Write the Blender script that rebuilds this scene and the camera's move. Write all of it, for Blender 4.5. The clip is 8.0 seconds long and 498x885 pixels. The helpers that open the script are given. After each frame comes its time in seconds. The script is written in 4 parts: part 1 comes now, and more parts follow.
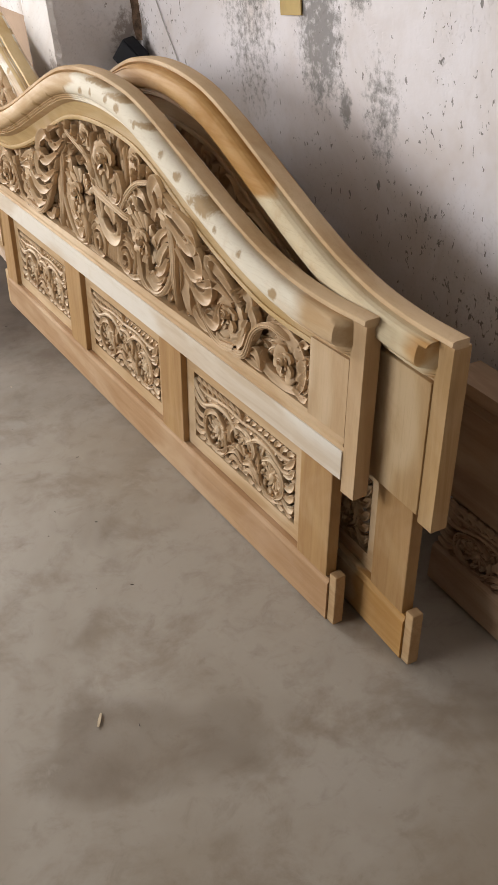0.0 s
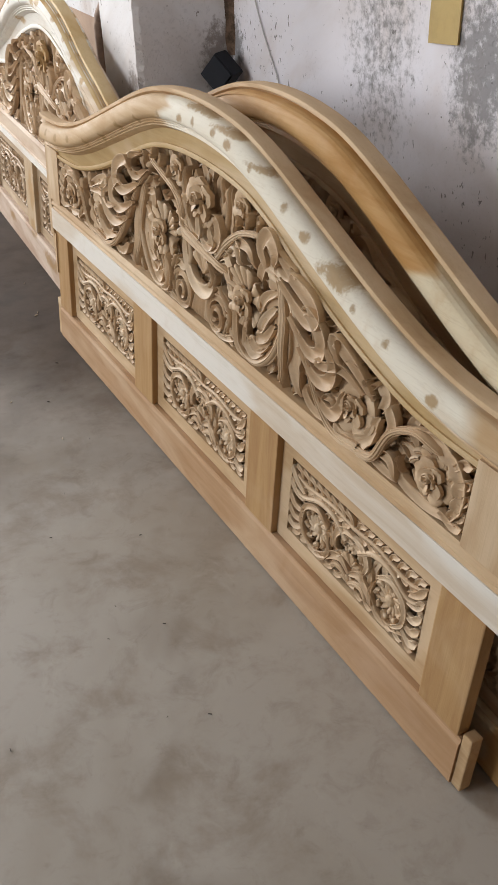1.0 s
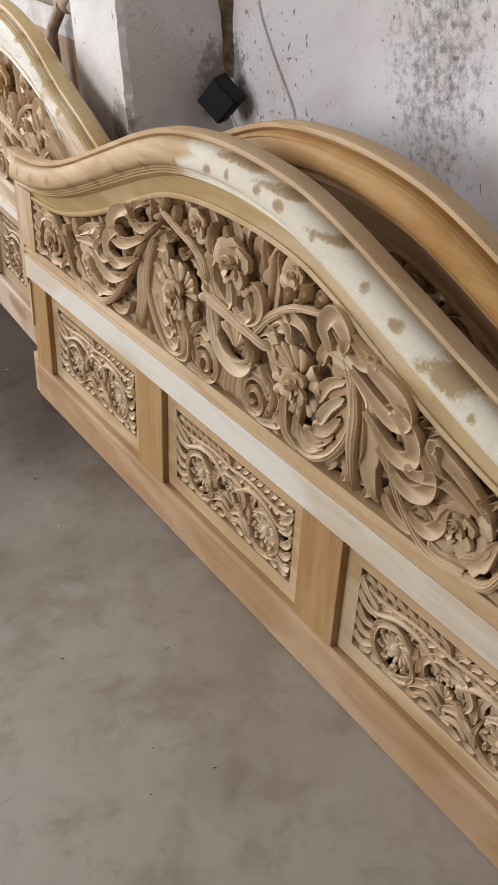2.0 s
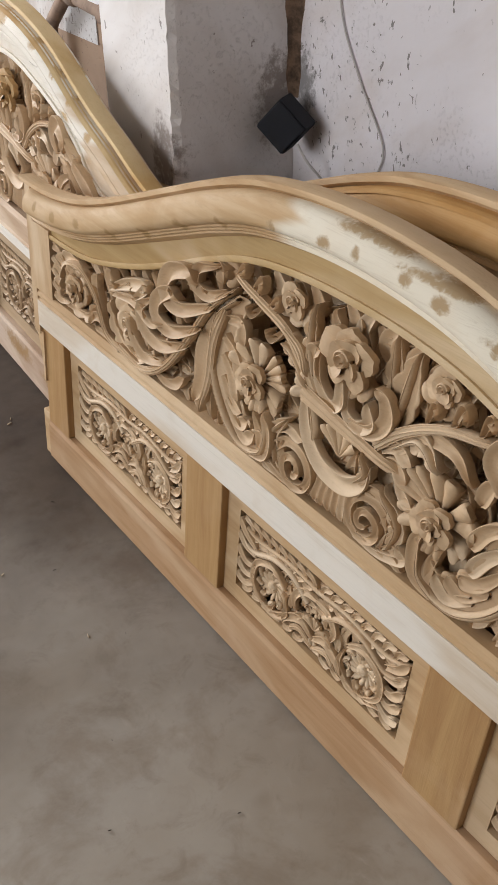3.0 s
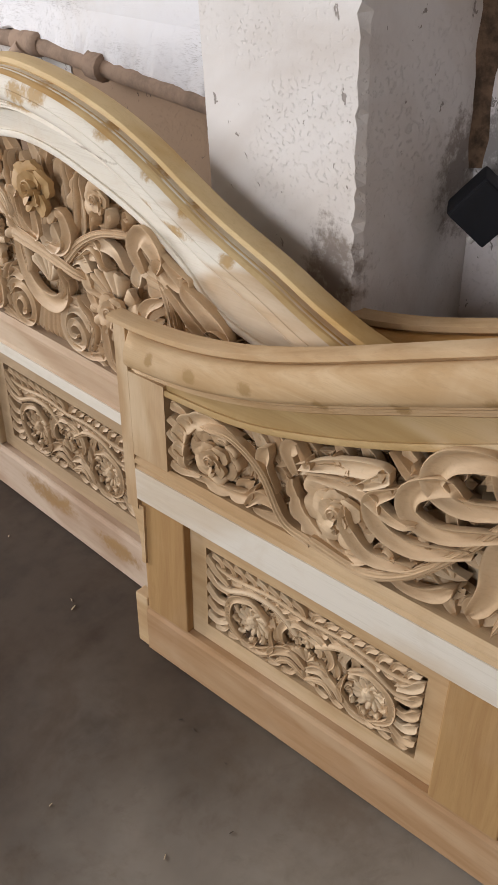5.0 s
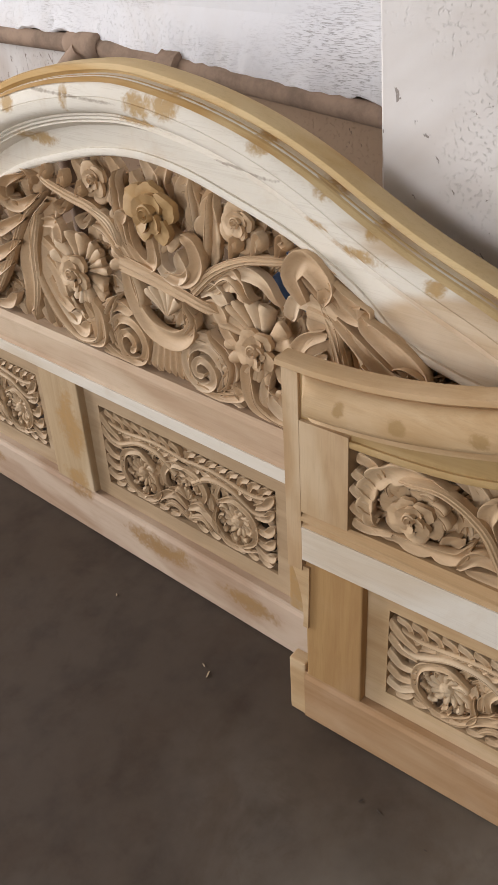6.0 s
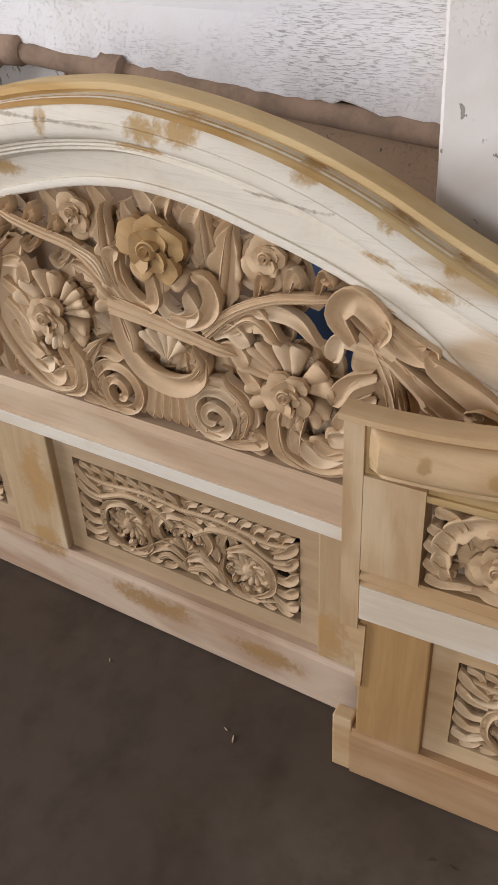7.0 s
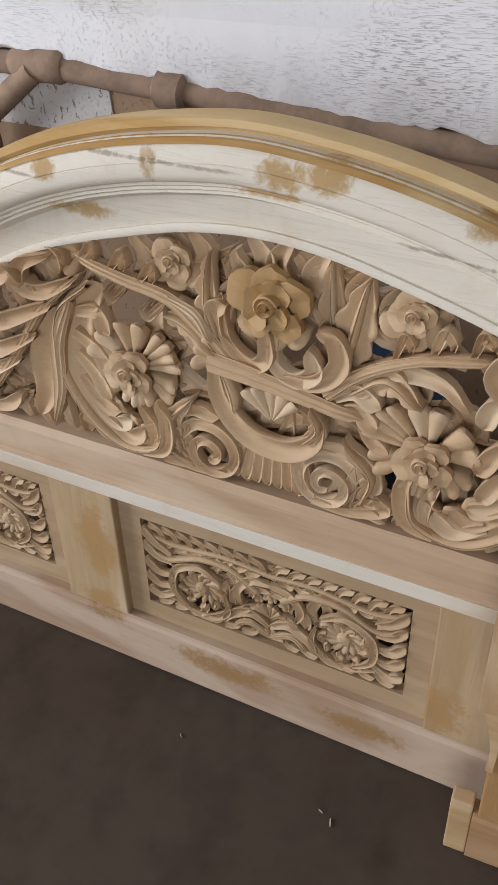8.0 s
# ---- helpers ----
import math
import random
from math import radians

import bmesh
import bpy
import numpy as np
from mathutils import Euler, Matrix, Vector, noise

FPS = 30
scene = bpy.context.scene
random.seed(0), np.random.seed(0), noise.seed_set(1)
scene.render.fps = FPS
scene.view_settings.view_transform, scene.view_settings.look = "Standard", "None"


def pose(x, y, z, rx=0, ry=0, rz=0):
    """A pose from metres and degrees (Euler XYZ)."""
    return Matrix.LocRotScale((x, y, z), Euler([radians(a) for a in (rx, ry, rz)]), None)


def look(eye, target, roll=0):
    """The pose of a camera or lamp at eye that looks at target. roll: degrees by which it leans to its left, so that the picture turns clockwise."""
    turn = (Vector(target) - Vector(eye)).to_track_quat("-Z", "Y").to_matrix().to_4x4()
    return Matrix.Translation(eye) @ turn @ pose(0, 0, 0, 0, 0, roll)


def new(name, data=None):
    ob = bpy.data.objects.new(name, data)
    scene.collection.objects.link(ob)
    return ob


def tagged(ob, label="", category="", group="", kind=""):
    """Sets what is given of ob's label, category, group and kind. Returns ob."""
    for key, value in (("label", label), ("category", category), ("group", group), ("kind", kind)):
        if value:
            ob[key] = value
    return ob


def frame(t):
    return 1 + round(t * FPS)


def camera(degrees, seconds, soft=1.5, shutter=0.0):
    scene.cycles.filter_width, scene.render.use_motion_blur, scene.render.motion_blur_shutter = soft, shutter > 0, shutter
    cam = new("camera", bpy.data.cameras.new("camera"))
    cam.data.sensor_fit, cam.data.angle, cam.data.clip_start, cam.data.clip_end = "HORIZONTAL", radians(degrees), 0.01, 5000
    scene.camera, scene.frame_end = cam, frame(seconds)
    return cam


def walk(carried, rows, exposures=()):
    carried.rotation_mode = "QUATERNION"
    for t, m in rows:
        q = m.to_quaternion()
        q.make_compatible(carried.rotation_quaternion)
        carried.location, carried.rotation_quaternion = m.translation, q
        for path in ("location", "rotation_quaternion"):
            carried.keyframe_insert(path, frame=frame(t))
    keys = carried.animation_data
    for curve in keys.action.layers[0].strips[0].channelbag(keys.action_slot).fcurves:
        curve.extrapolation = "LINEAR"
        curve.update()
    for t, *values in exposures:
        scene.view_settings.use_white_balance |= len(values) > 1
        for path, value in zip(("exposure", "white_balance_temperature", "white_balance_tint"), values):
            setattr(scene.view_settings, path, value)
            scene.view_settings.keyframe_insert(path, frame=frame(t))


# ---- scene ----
cam = camera(31.8, 8.0, soft=1.25)
PATH = [
    (0, (0.324, 0.169, 1.317), (1.045, 1.65, 0.182), -4.54),
    (0.5, (0.358, 0.345, 1.306), (1.026, 1.847, 0.166), -2.26),
    (1, (0.327, 0.583, 1.306), (1.027, 2.075, 0.172), -1.61),
    (1.5, (0.302, 0.766, 1.317), (1.066, 2.227, 0.185), -2.3),
    (3, (0.344, 1.42, 1.3), (1.218, 2.775, 0.118), -0.32),
    (3.5, (0.32, 1.601, 1.304), (1.211, 2.944, 0.12), -0.85),
    (4, (0.373, 1.833, 1.312), (1.261, 3.172, 0.121), -1.63),
    (5.3, (0.224, 2.262, 1.287), (1.355, 3.39, 0.084), -3.53),
    (5.5, (0.211, 2.316, 1.282), (1.335, 3.445, 0.073), -3.8),
    (6, (0.229, 2.519, 1.277), (1.332, 3.654, 0.054), -7.53),
    (6.5, (0.28, 2.648, 1.29), (1.457, 3.659, 0.028), -6.99),
    (7, (0.225, 2.805, 1.296), (1.484, 3.675, 0.009), -6.28),
    (7.5, (0.186, 2.934, 1.299), (1.507, 3.664, -0.013), -4.09),
    (8, (0.259, 3.07, 1.304), (1.567, 3.834, -0.002), -4.99),
]
walk(cam, [(t, look(eye, target, roll)) for t, eye, target, roll in PATH],
     exposures=[(0.0, 0.38, 6750, 10), (0.5, 0.32, 6350, 9), (1.0, 0.24, 6250, 9), (1.5, 0.2, 6330, 10), (3.0, 0.1, 6400, 10), (3.5, -0.01, 6400, 10), (4.0, -0.04, 6560, 11), (5.5, -0.15, 6560, 11),
                (6.5, -0.26, 6650, 12), (7.0, -0.29, 6560, 12), (7.5, -0.34, 6560, 12), (8.0, -0.4, 6300, 10)])

# ---- world and light ----
world = bpy.data.worlds.new("sky")
scene.world = world
world.use_nodes = True
sky = world.node_tree.nodes.new("ShaderNodeTexSky")
sky.sky_type, sky.sun_disc, sky.sun_elevation, sky.sun_rotation = "NISHITA", False, radians(50), radians(250)
world.node_tree.links.new(sky.outputs[0], world.node_tree.nodes["Background"].inputs[0])
world.node_tree.nodes["Background"].inputs[1].default_value = 0.1


def area(name, at, aim, w, h, watts, colour):
    lamp = bpy.data.lights.new(name, "AREA")
    lamp.shape, lamp.size, lamp.size_y, lamp.energy, lamp.color = "RECTANGLE", w, h, watts, colour
    ob = new(name, lamp)
    ob.matrix_world = look(at, aim)
    return ob


# daylight of the two openings of the workshop
area("doorway_light", (-2.9, 2.7, 1.75), (0.9, 2.6, 0.6), 2.3, 1.6, 74, (1.0, 0.985, 0.975))
area("window_light", (-1.2, 8.6, 2.0), (0.6, 3.0, 0.5), 2.2, 1.6, 320, (0.99, 0.99, 1.0))


# ---- materials ----
def material(name):
    m = bpy.data.materials.new(name)
    m.use_nodes = True
    return m, m.node_tree.nodes, m.node_tree.links, m.node_tree.nodes["Principled BSDF"]


class Graph:
    """Short names for the nodes that the materials are made of."""

    def __init__(self, m):
        self.n, self.l = m.node_tree.nodes, m.node_tree.links

    def put(self, socket, value):
        if isinstance(value, bpy.types.NodeSocket):
            self.l.new(value, socket)
        else:
            socket.default_value = value

    def coords(self, scale=(1, 1, 1), turn=(0, 0, 0), kind="Object"):
        c, m = self.n.new("ShaderNodeTexCoord"), self.n.new("ShaderNodeMapping")
        m.inputs["Scale"].default_value, m.inputs["Rotation"].default_value = scale, turn
        self.l.new(c.outputs[kind], m.inputs[0])
        return m.outputs[0]

    def noise(self, vec, scale, detail=4, rough=0.55, warp=0.0):
        t = self.n.new("ShaderNodeTexNoise")
        t.inputs["Scale"].default_value, t.inputs["Detail"].default_value = scale, detail
        t.inputs["Roughness"].default_value, t.inputs["Distortion"].default_value = rough, warp
        self.l.new(vec, t.inputs["Vector"])
        return t.outputs["Fac"]

    def step(self, value, lo, hi, a=0.0, b=1.0):
        r = self.n.new("ShaderNodeMapRange")
        r.interpolation_type = "SMOOTHSTEP"
        self.put(r.inputs[0], value)
        for i, v in enumerate((lo, hi, a, b)):
            self.put(r.inputs[i + 1], v)
        return r.outputs[0]

    def math(self, op, a, b=0.0):
        m = self.n.new("ShaderNodeMath")
        m.operation = op
        self.put(m.inputs[0], a), self.put(m.inputs[1], b)
        return m.outputs[0]

    def mix(self, fac, a, b):
        m = self.n.new("ShaderNodeMix")
        m.data_type = "RGBA"
        self.put(m.inputs[0], fac)
        self.put(m.inputs[6], (*a, 1) if isinstance(a, tuple) else a)
        self.put(m.inputs[7], (*b, 1) if isinstance(b, tuple) else b)
        return m.outputs[2]

    def split(self, vec):
        s = self.n.new("ShaderNodeSeparateXYZ")
        self.l.new(vec, s.inputs[0])
        return s.outputs

    def bump(self, height, strength, distance, below=None):
        b = self.n.new("ShaderNodeBump")
        b.inputs["Strength"].default_value, b.inputs["Distance"].default_value = strength, distance
        self.l.new(height, b.inputs["Height"])
        if below is not None:
            self.l.new(below, b.inputs["Normal"])
        return b.outputs[0]


def wood(name, dark, mid, pale, paleness=0.5, stains=(), stain=(0.36, 0.2, 0.06), turn=0.0, rough=0.68, stretch=None, cracks=()):
    """Raw planed timber: long grain, pale sapwood patches, and stains (x, z, half-length, half-height) of filler."""
    m, n, l, p = material(name)
    g = Graph(m)
    base = g.coords()
    axis = lambda along, cross: (cross, cross, along) if turn else (along, cross, cross)
    long = g.coords(axis(0.9, 9))
    patch = g.noise(g.coords(axis(1.1, 4)), 1.7, 3, 0.5, 0.6)
    if stretch:
        along = g.split(base)[0]
        inside = g.math("MULTIPLY", g.step(along, stretch[0] - 0.15, stretch[0] + 0.15), g.step(along, stretch[1] - 0.2, stretch[1] + 0.2, 1.0, 0.0))
        patch = g.math("SUBTRACT", g.math("ADD", patch, 0.16), g.math("MULTIPLY", inside, 0.36))
    edge = 0.035 if stretch else 0.06
    rings = g.noise(long, 3.2, 6, 0.6, 0.9)
    fine = g.noise(g.coords(axis(4, 90)), 6, 3, 0.6)
    col = g.mix(g.step(rings, 0.3, 0.72), dark, mid)
    col = g.mix(g.step(patch, paleness - edge, paleness + 1.5 * edge), pale, col)
    col = g.mix(g.math("MULTIPLY", g.step(fine, 0.5, 0.8), 0.13), col, tuple(0.55 * c for c in dark))
    blot = g.noise(base, 11, 6, 0.7, 0.6)
    col = g.mix(g.step(blot, 0.5, 0.75, 0, 0.3), col, dark)
    col = g.mix(g.step(g.noise(base, 4.3, 4, 0.6, 0.8), 0.5, 0.72, 0, 0.3), col, tuple(min(1.0, 0.12 + 0.95 * c) for c in mid))
    lines = g.noise(g.coords(axis(0.7, 26)), 4.5, 4, 0.55, 0.5)
    col = g.mix(g.math("MULTIPLY", g.math("MULTIPLY", g.step(lines, 0.55, 0.575), g.step(lines, 0.575, 0.61, 1.0, 0.0)), 0.12), col, tuple(0.6 * c for c in dark))
    if stains or cracks:
        x, _, z = g.split(g.coords())
        wob = g.math("ADD", g.math("MULTIPLY", g.noise(base, 17, 5, 0.65, 0.6), 0.65), g.math("MULTIPLY", g.noise(base, 110, 3, 0.6, 0.8), 0.42))
        for spots, tint, most in ((stains, stain, 0.85), (cracks, (0.2, 0.14, 0.09), 0.6)):
            total = None
            for sx, sz, rx, rz in spots:
                dx = g.math("DIVIDE", g.math("SUBTRACT", x, sx), rx)
                dz = g.math("DIVIDE", g.math("SUBTRACT", z, sz), rz)
                r = g.math("ADD", g.math("ADD", g.math("MULTIPLY", dx, dx), g.math("MULTIPLY", dz, dz)), g.math("MULTIPLY", wob, 3.4))
                k = g.step(r, 1.85, 2.7, most, 0.0)
                total = k if total is None else g.math("MAXIMUM", total, k)
            if total is not None:
                col = g.mix(total, col, g.mix(g.step(wob, 0.4, 0.75), tint, tuple(0.8 * c for c in tint)))
    l.new(col, p.inputs["Base Color"])
    l.new(g.step(rings, 0.2, 0.8, rough + 0.1, rough - 0.08), p.inputs["Roughness"])
    p.inputs["Specular IOR Level"].default_value = 0.22
    l.new(g.bump(fine, 0.25, 0.0012, g.bump(rings, 0.2, 0.002)), p.inputs["Normal"])
    return m


def carved_wood(name, dark, mid, pale):
    """Carved timber: each piece a little different in tone, gouge marks along it."""
    m, n, l, p = material(name)
    g = Graph(m)
    c = g.coords()
    info = n.new("ShaderNodeObjectInfo")
    big = g.noise(c, 5, 3)
    fine = g.noise(g.coords((1, 1, 1.8)), 140, 4, 0.65)
    col = g.mix(g.step(big, 0.35, 0.7), mid, dark)
    streaks = g.noise(g.coords((6, 40, 40)), 5, 5, 0.6, 0.4)
    col = g.mix(g.step(streaks, 0.48, 0.7, 0, 0.35), col, tuple(0.85 * v for v in dark))
    col = g.mix(g.step(info.outputs["Random"], 0.6, 1.0, 0.0, 0.45), col, pale)
    col = g.mix(g.step(info.outputs["Random"], 0.0, 0.3, 0.4, 0.0), col, dark)
    col = g.mix(g.step(fine, 0.55, 0.85, 0, 0.3), col, tuple(0.6 * v for v in dark))
    l.new(col, p.inputs["Base Color"])
    p.inputs["Roughness"].default_value = 0.6
    p.inputs["Specular IOR Level"].default_value = 0.3
    l.new(g.bump(fine, 0.22, 0.001, g.bump(g.noise(c, 55, 3, 0.5, 0.3), 0.35, 0.003)), p.inputs["Normal"])
    return m


def cement(name, a, b, c, rough=0.5):
    m, n, l, p = material(name)
    g = Graph(m)
    v = g.coords()
    big, mid, fine = g.noise(v, 1.1, 5, 0.6, 0.4), g.noise(v, 5.5, 6, 0.65, 0.3), g.noise(v, 60, 5, 0.7)
    col = g.mix(g.step(big, 0.4, 0.6), a, b)
    col = g.mix(g.step(mid, 0.46, 0.7, 0, 0.65), col, c)
    col = g.mix(g.step(g.noise(v, 17, 5, 0.7, 0.6), 0.5, 0.72, 0, 0.3), col, tuple(0.8 * q for q in c))
    col = g.mix(g.step(g.noise(v, 2.7, 3, 0.5, 0.8), 0.55, 0.7, 0, 0.6), col, tuple(0.75 * q for q in c))
    pale = g.step(g.noise(g.coords((1, 0.7, 1), (0, 0, 0.5)), 7.5, 5, 0.7, 0.7), 0.58, 0.78, 0, 0.35)
    col = g.mix(pale, col, tuple(min(1, 1.35 * q) for q in a))
    col = g.mix(g.step(fine, 0.62, 0.8, 0, 0.3), col, tuple(0.5 * q for q in c))
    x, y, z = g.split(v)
    # dark brown and less glossy towards the far end (+y), with a ragged edge
    far_dark = g.step(g.math("ADD", g.math("ADD", y, g.math("MULTIPLY", x, 0.25)), g.math("MULTIPLY", g.noise(v, 2.3, 5, 0.6), 0.9)), 2.55, 3.9)
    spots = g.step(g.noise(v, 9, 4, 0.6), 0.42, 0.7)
    col = g.mix(g.math("MULTIPLY", far_dark, 0.9), col, g.mix(spots, (0.052, 0.035, 0.026), (0.032, 0.0195, 0.0145)))
    l.new(col, p.inputs["Base Color"])
    l.new(g.math("ADD", g.step(mid, 0.3, 0.75, rough - 0.05, rough + 0.15), g.math("MULTIPLY", far_dark, 0.15)), p.inputs["Roughness"])
    l.new(g.step(far_dark, 0.0, 1.0, 0.35, 0.1), p.inputs["Specular IOR Level"])
    l.new(g.bump(fine, 0.15, 0.002, g.bump(mid, 0.15, 0.004)), p.inputs["Normal"])
    return m


def limewash(name, white, dirt, bare, chips=0.68, mould=((0, 0, 0, 1),), streak=False, grime=(0.13, 0.12, 0.11), flecks=62):
    """Whitewashed plaster with chipped flecks, grime and mould patches (x, y, z, radius)."""
    m, n, l, p = material(name)
    g = Graph(m)
    v = g.coords()
    tone = g.noise(v, 2.2, 5, 0.6, 0.5)
    col = g.mix(g.step(tone, 0.4, 0.72), white, dirt)
    fleck = g.noise(g.coords((1, 1.3, 0.8)), flecks, 4, 0.6, 0.5)
    zone = g.noise(v, 3.0, 3, 0.5)
    lim = g.math("SUBTRACT", chips + 0.12, g.math("MULTIPLY", zone, 0.24))
    chip = g.step(g.math("SUBTRACT", fleck, lim), 0.0, 0.02)
    col = g.mix(g.math("MULTIPLY", chip, 0.8), col, bare)
    x, y, z = g.split(v)
    speck = g.noise(v, 48, 5, 0.75)
    for mx, my, mz, r, *thin in mould:
        d = thin[0] if thin else None
        for s, q, k in ((x, mx, 1.0), (y, my, 1.0), (z, mz, 0.6)):
            e = g.math("MULTIPLY", g.math("SUBTRACT", s, q), k / r)
            e = g.math("MULTIPLY", e, e)
            d = e if d is None else g.math("ADD", d, e)
        k = g.step(g.math("ADD", d, g.math("MULTIPLY", speck, 2.6)), 1.35, 2.1, 0.75, 0.0)
        col = g.mix(k, col, grime)
    pits = g.math("MULTIPLY", g.step(g.noise(v, 150, 3, 0.6), 0.56, 0.66), g.step(g.noise(v, 3.4, 3, 0.6, 0.5), 0.42, 0.6))
    col = g.mix(g.math("MULTIPLY", pits, 0.1), col, tuple(0.45 * q for q in dirt))
    height = g.math("SUBTRACT", g.math("SUBTRACT", g.noise(v, 22, 5, 0.6), g.math("MULTIPLY", chip, 0.5)), g.math("MULTIPLY", pits, 0.5))
    if streak:
        lines = g.noise(g.coords((1, 8, 100), (-0.05, 0, 0)), 5.5, 5, 0.72, 0.15)
        cut = g.math("MULTIPLY", g.step(lines, 0.545, 0.6), g.step(g.noise(g.coords((1, 1, 1.6)), 3.0, 4, 0.6), 0.4, 0.58))
        col = g.mix(g.math("MULTIPLY", cut, 0.62), col, (0.3, 0.27, 0.26))
        height = g.math("SUBTRACT", height, g.math("MULTIPLY", cut, 0.8))
    l.new(col, p.inputs["Base Color"])
    p.inputs["Roughness"].default_value = 0.85
    l.new(g.bump(height, 0.6, 0.004), p.inputs["Normal"])
    return m


def plain(name, colour, rough=0.6, metal=0.0, vary=0.2, scale=12):
    m, n, l, p = material(name)
    g = Graph(m)
    f = g.noise(g.coords(), scale, 5, 0.65)
    l.new(g.mix(g.step(f, 0.35, 0.7), colour, tuple(c * (1 - vary) for c in colour)), p.inputs["Base Color"])
    p.inputs["Roughness"].default_value, p.inputs["Metallic"].default_value = rough, metal
    l.new(g.bump(f, 0.3, 0.003), p.inputs["Normal"])
    return m


frame_wood = wood("tan_frame_wood", (0.43, 0.275, 0.14), (0.53, 0.365, 0.205), (0.59, 0.43, 0.265), 0.45)
rail_wood = wood("orange_tan_rail_wood", (0.36, 0.21, 0.105), (0.44, 0.275, 0.15), (0.48, 0.325, 0.195), 0.42)
upright_wood = wood("tan_upright_wood", (0.38, 0.23, 0.1), (0.49, 0.325, 0.16), (0.6, 0.45, 0.28), 0.44, turn=math.pi / 2)
pale_wood = wood("pale_sapwood", (0.56, 0.455, 0.34), (0.65, 0.57, 0.47), (0.7, 0.65, 0.575), 0.52)
low_stile_wood = wood("amber_tan_stile_wood", (0.34, 0.19, 0.08), (0.43, 0.265, 0.115), (0.48, 0.325, 0.165), 0.3, turn=math.pi / 2)
stile_wood = wood("greyish_tan_stile_wood", (0.44, 0.29, 0.16), (0.53, 0.37, 0.215), (0.6, 0.455, 0.3), 0.38, turn=math.pi / 2)
frieze_wood = wood("golden_tan_wood", (0.43, 0.285, 0.125), (0.53, 0.375, 0.185), (0.6, 0.46, 0.29), 0.45)
PLUGS = [(-0.86, 0.655), (-0.78, 0.659), (-0.68, 0.677), (-0.567, 0.696), (-0.459, 0.733), (-0.347, 0.783), (-0.244, 0.818), (-0.124, 0.855), (-0.021, 0.867), (0.035, 0.871), (0.116, 0.869), (0.17, 0.860), (0.253, 0.843), (0.369, 0.805), (0.435, 0.777), (0.583, 0.714), (0.666, 0.692), (0.783, 0.655)]
STREAKS = [(0.06, 0.895), (0.18, 0.88), (0.3, 0.846)]
mould_wood = wood("patchy_moulding_wood", (0.47, 0.31, 0.16), (0.57, 0.41, 0.245), (0.74, 0.68, 0.56), 0.5,
                  stains=[(x, z, 0.010 + 0.003 * (k % 3), 0.012) for k, (x, z) in enumerate(PLUGS)] + [(x, z, 0.09, 0.008) for x, z in STREAKS] + [(0.53, 0.745, 0.07, 0.025)],
                  stain=(0.36, 0.23, 0.1), stretch=(-0.12, 0.78))
amber_wood = wood("amber_moulding_wood", (0.42, 0.22, 0.07), (0.52, 0.31, 0.12), (0.68, 0.58, 0.4), 0.46, stretch=(0.52, 0.9))
carve_tan = carved_wood("carved_tan_wood", (0.48, 0.33, 0.195), (0.6, 0.44, 0.28), (0.69, 0.56, 0.4))
white_wood = wood("bleached_wood", (0.54, 0.4, 0.265), (0.64, 0.52, 0.385), (0.77, 0.725, 0.645), 0.54, stretch=(-1.3, 0.3),
                  stains=[(-0.235, 0.84, 0.02, 0.018), (-0.099, 0.866, 0.014, 0.026), (0.045, 0.872, 0.034, 0.02), (0.096, 0.874, 0.028, 0.022), (0.03, 0.848, 0.05, 0.009), (0.24, 0.85, 0.022, 0.016), (0.337, 0.816, 0.024, 0.016),
                          (0.375, 0.752, 0.05, 0.013), (0.32, 0.772, 0.03, 0.011), (0.4, 0.78, 0.014, 0.012), (0.481, 0.738, 0.02, 0.013), (-0.212, 0.788, 0.05, 0.014)],
                  stain=(0.46, 0.28, 0.09), cracks=[(-0.11, 0.867, 0.16, 0.0035), (0.2, 0.815, 0.09, 0.004), (-0.3, 0.83, 0.07, 0.003)])
low_rail_wood = wood("stained_pinkish_wood", (0.37, 0.245, 0.165), (0.44, 0.315, 0.225), (0.53, 0.41, 0.315), 0.46,
                     stains=[(-0.067, 0.068, 0.11, 0.032), (0.157, 0.055, 0.09, 0.026), (-0.294, 0.095, 0.05, 0.022), (-0.6, 0.06, 0.06, 0.022)], stain=(0.32, 0.185, 0.07))
pink_wood = wood("pinkish_tan_wood", (0.45, 0.31, 0.205), (0.53, 0.385, 0.265), (0.59, 0.46, 0.335), 0.42)
cream_upright = wood("cream_upright_wood", (0.4, 0.275, 0.155), (0.49, 0.36, 0.22), (0.62, 0.51, 0.37), 0.43, turn=math.pi / 2, stains=[(0.262, 0.16, 0.045, 0.07), (-0.294, 0.12, 0.05, 0.04), (-0.28, 0.25, 0.045, 0.09)], stain=(0.42, 0.25, 0.1))
border_wood = wood("brownish_border_wood", (0.36, 0.25, 0.15), (0.44, 0.315, 0.195), (0.5, 0.375, 0.25), 0.42)
carve_dull = carved_wood("carved_dull_tan_wood", (0.4, 0.275, 0.165), (0.5, 0.36, 0.225), (0.58, 0.44, 0.3))
brown_wood = wood("dull_brown_wood", (0.38, 0.255, 0.17), (0.5, 0.355, 0.24), (0.56, 0.42, 0.3), 0.4)
carve_brown = carved_wood("carved_brown_wood", (0.38, 0.25, 0.165), (0.5, 0.35, 0.235), (0.56, 0.42, 0.3))
carve_amber = carved_wood("carved_amber_wood", (0.38, 0.22, 0.09), (0.48, 0.3, 0.13), (0.54, 0.38, 0.2))
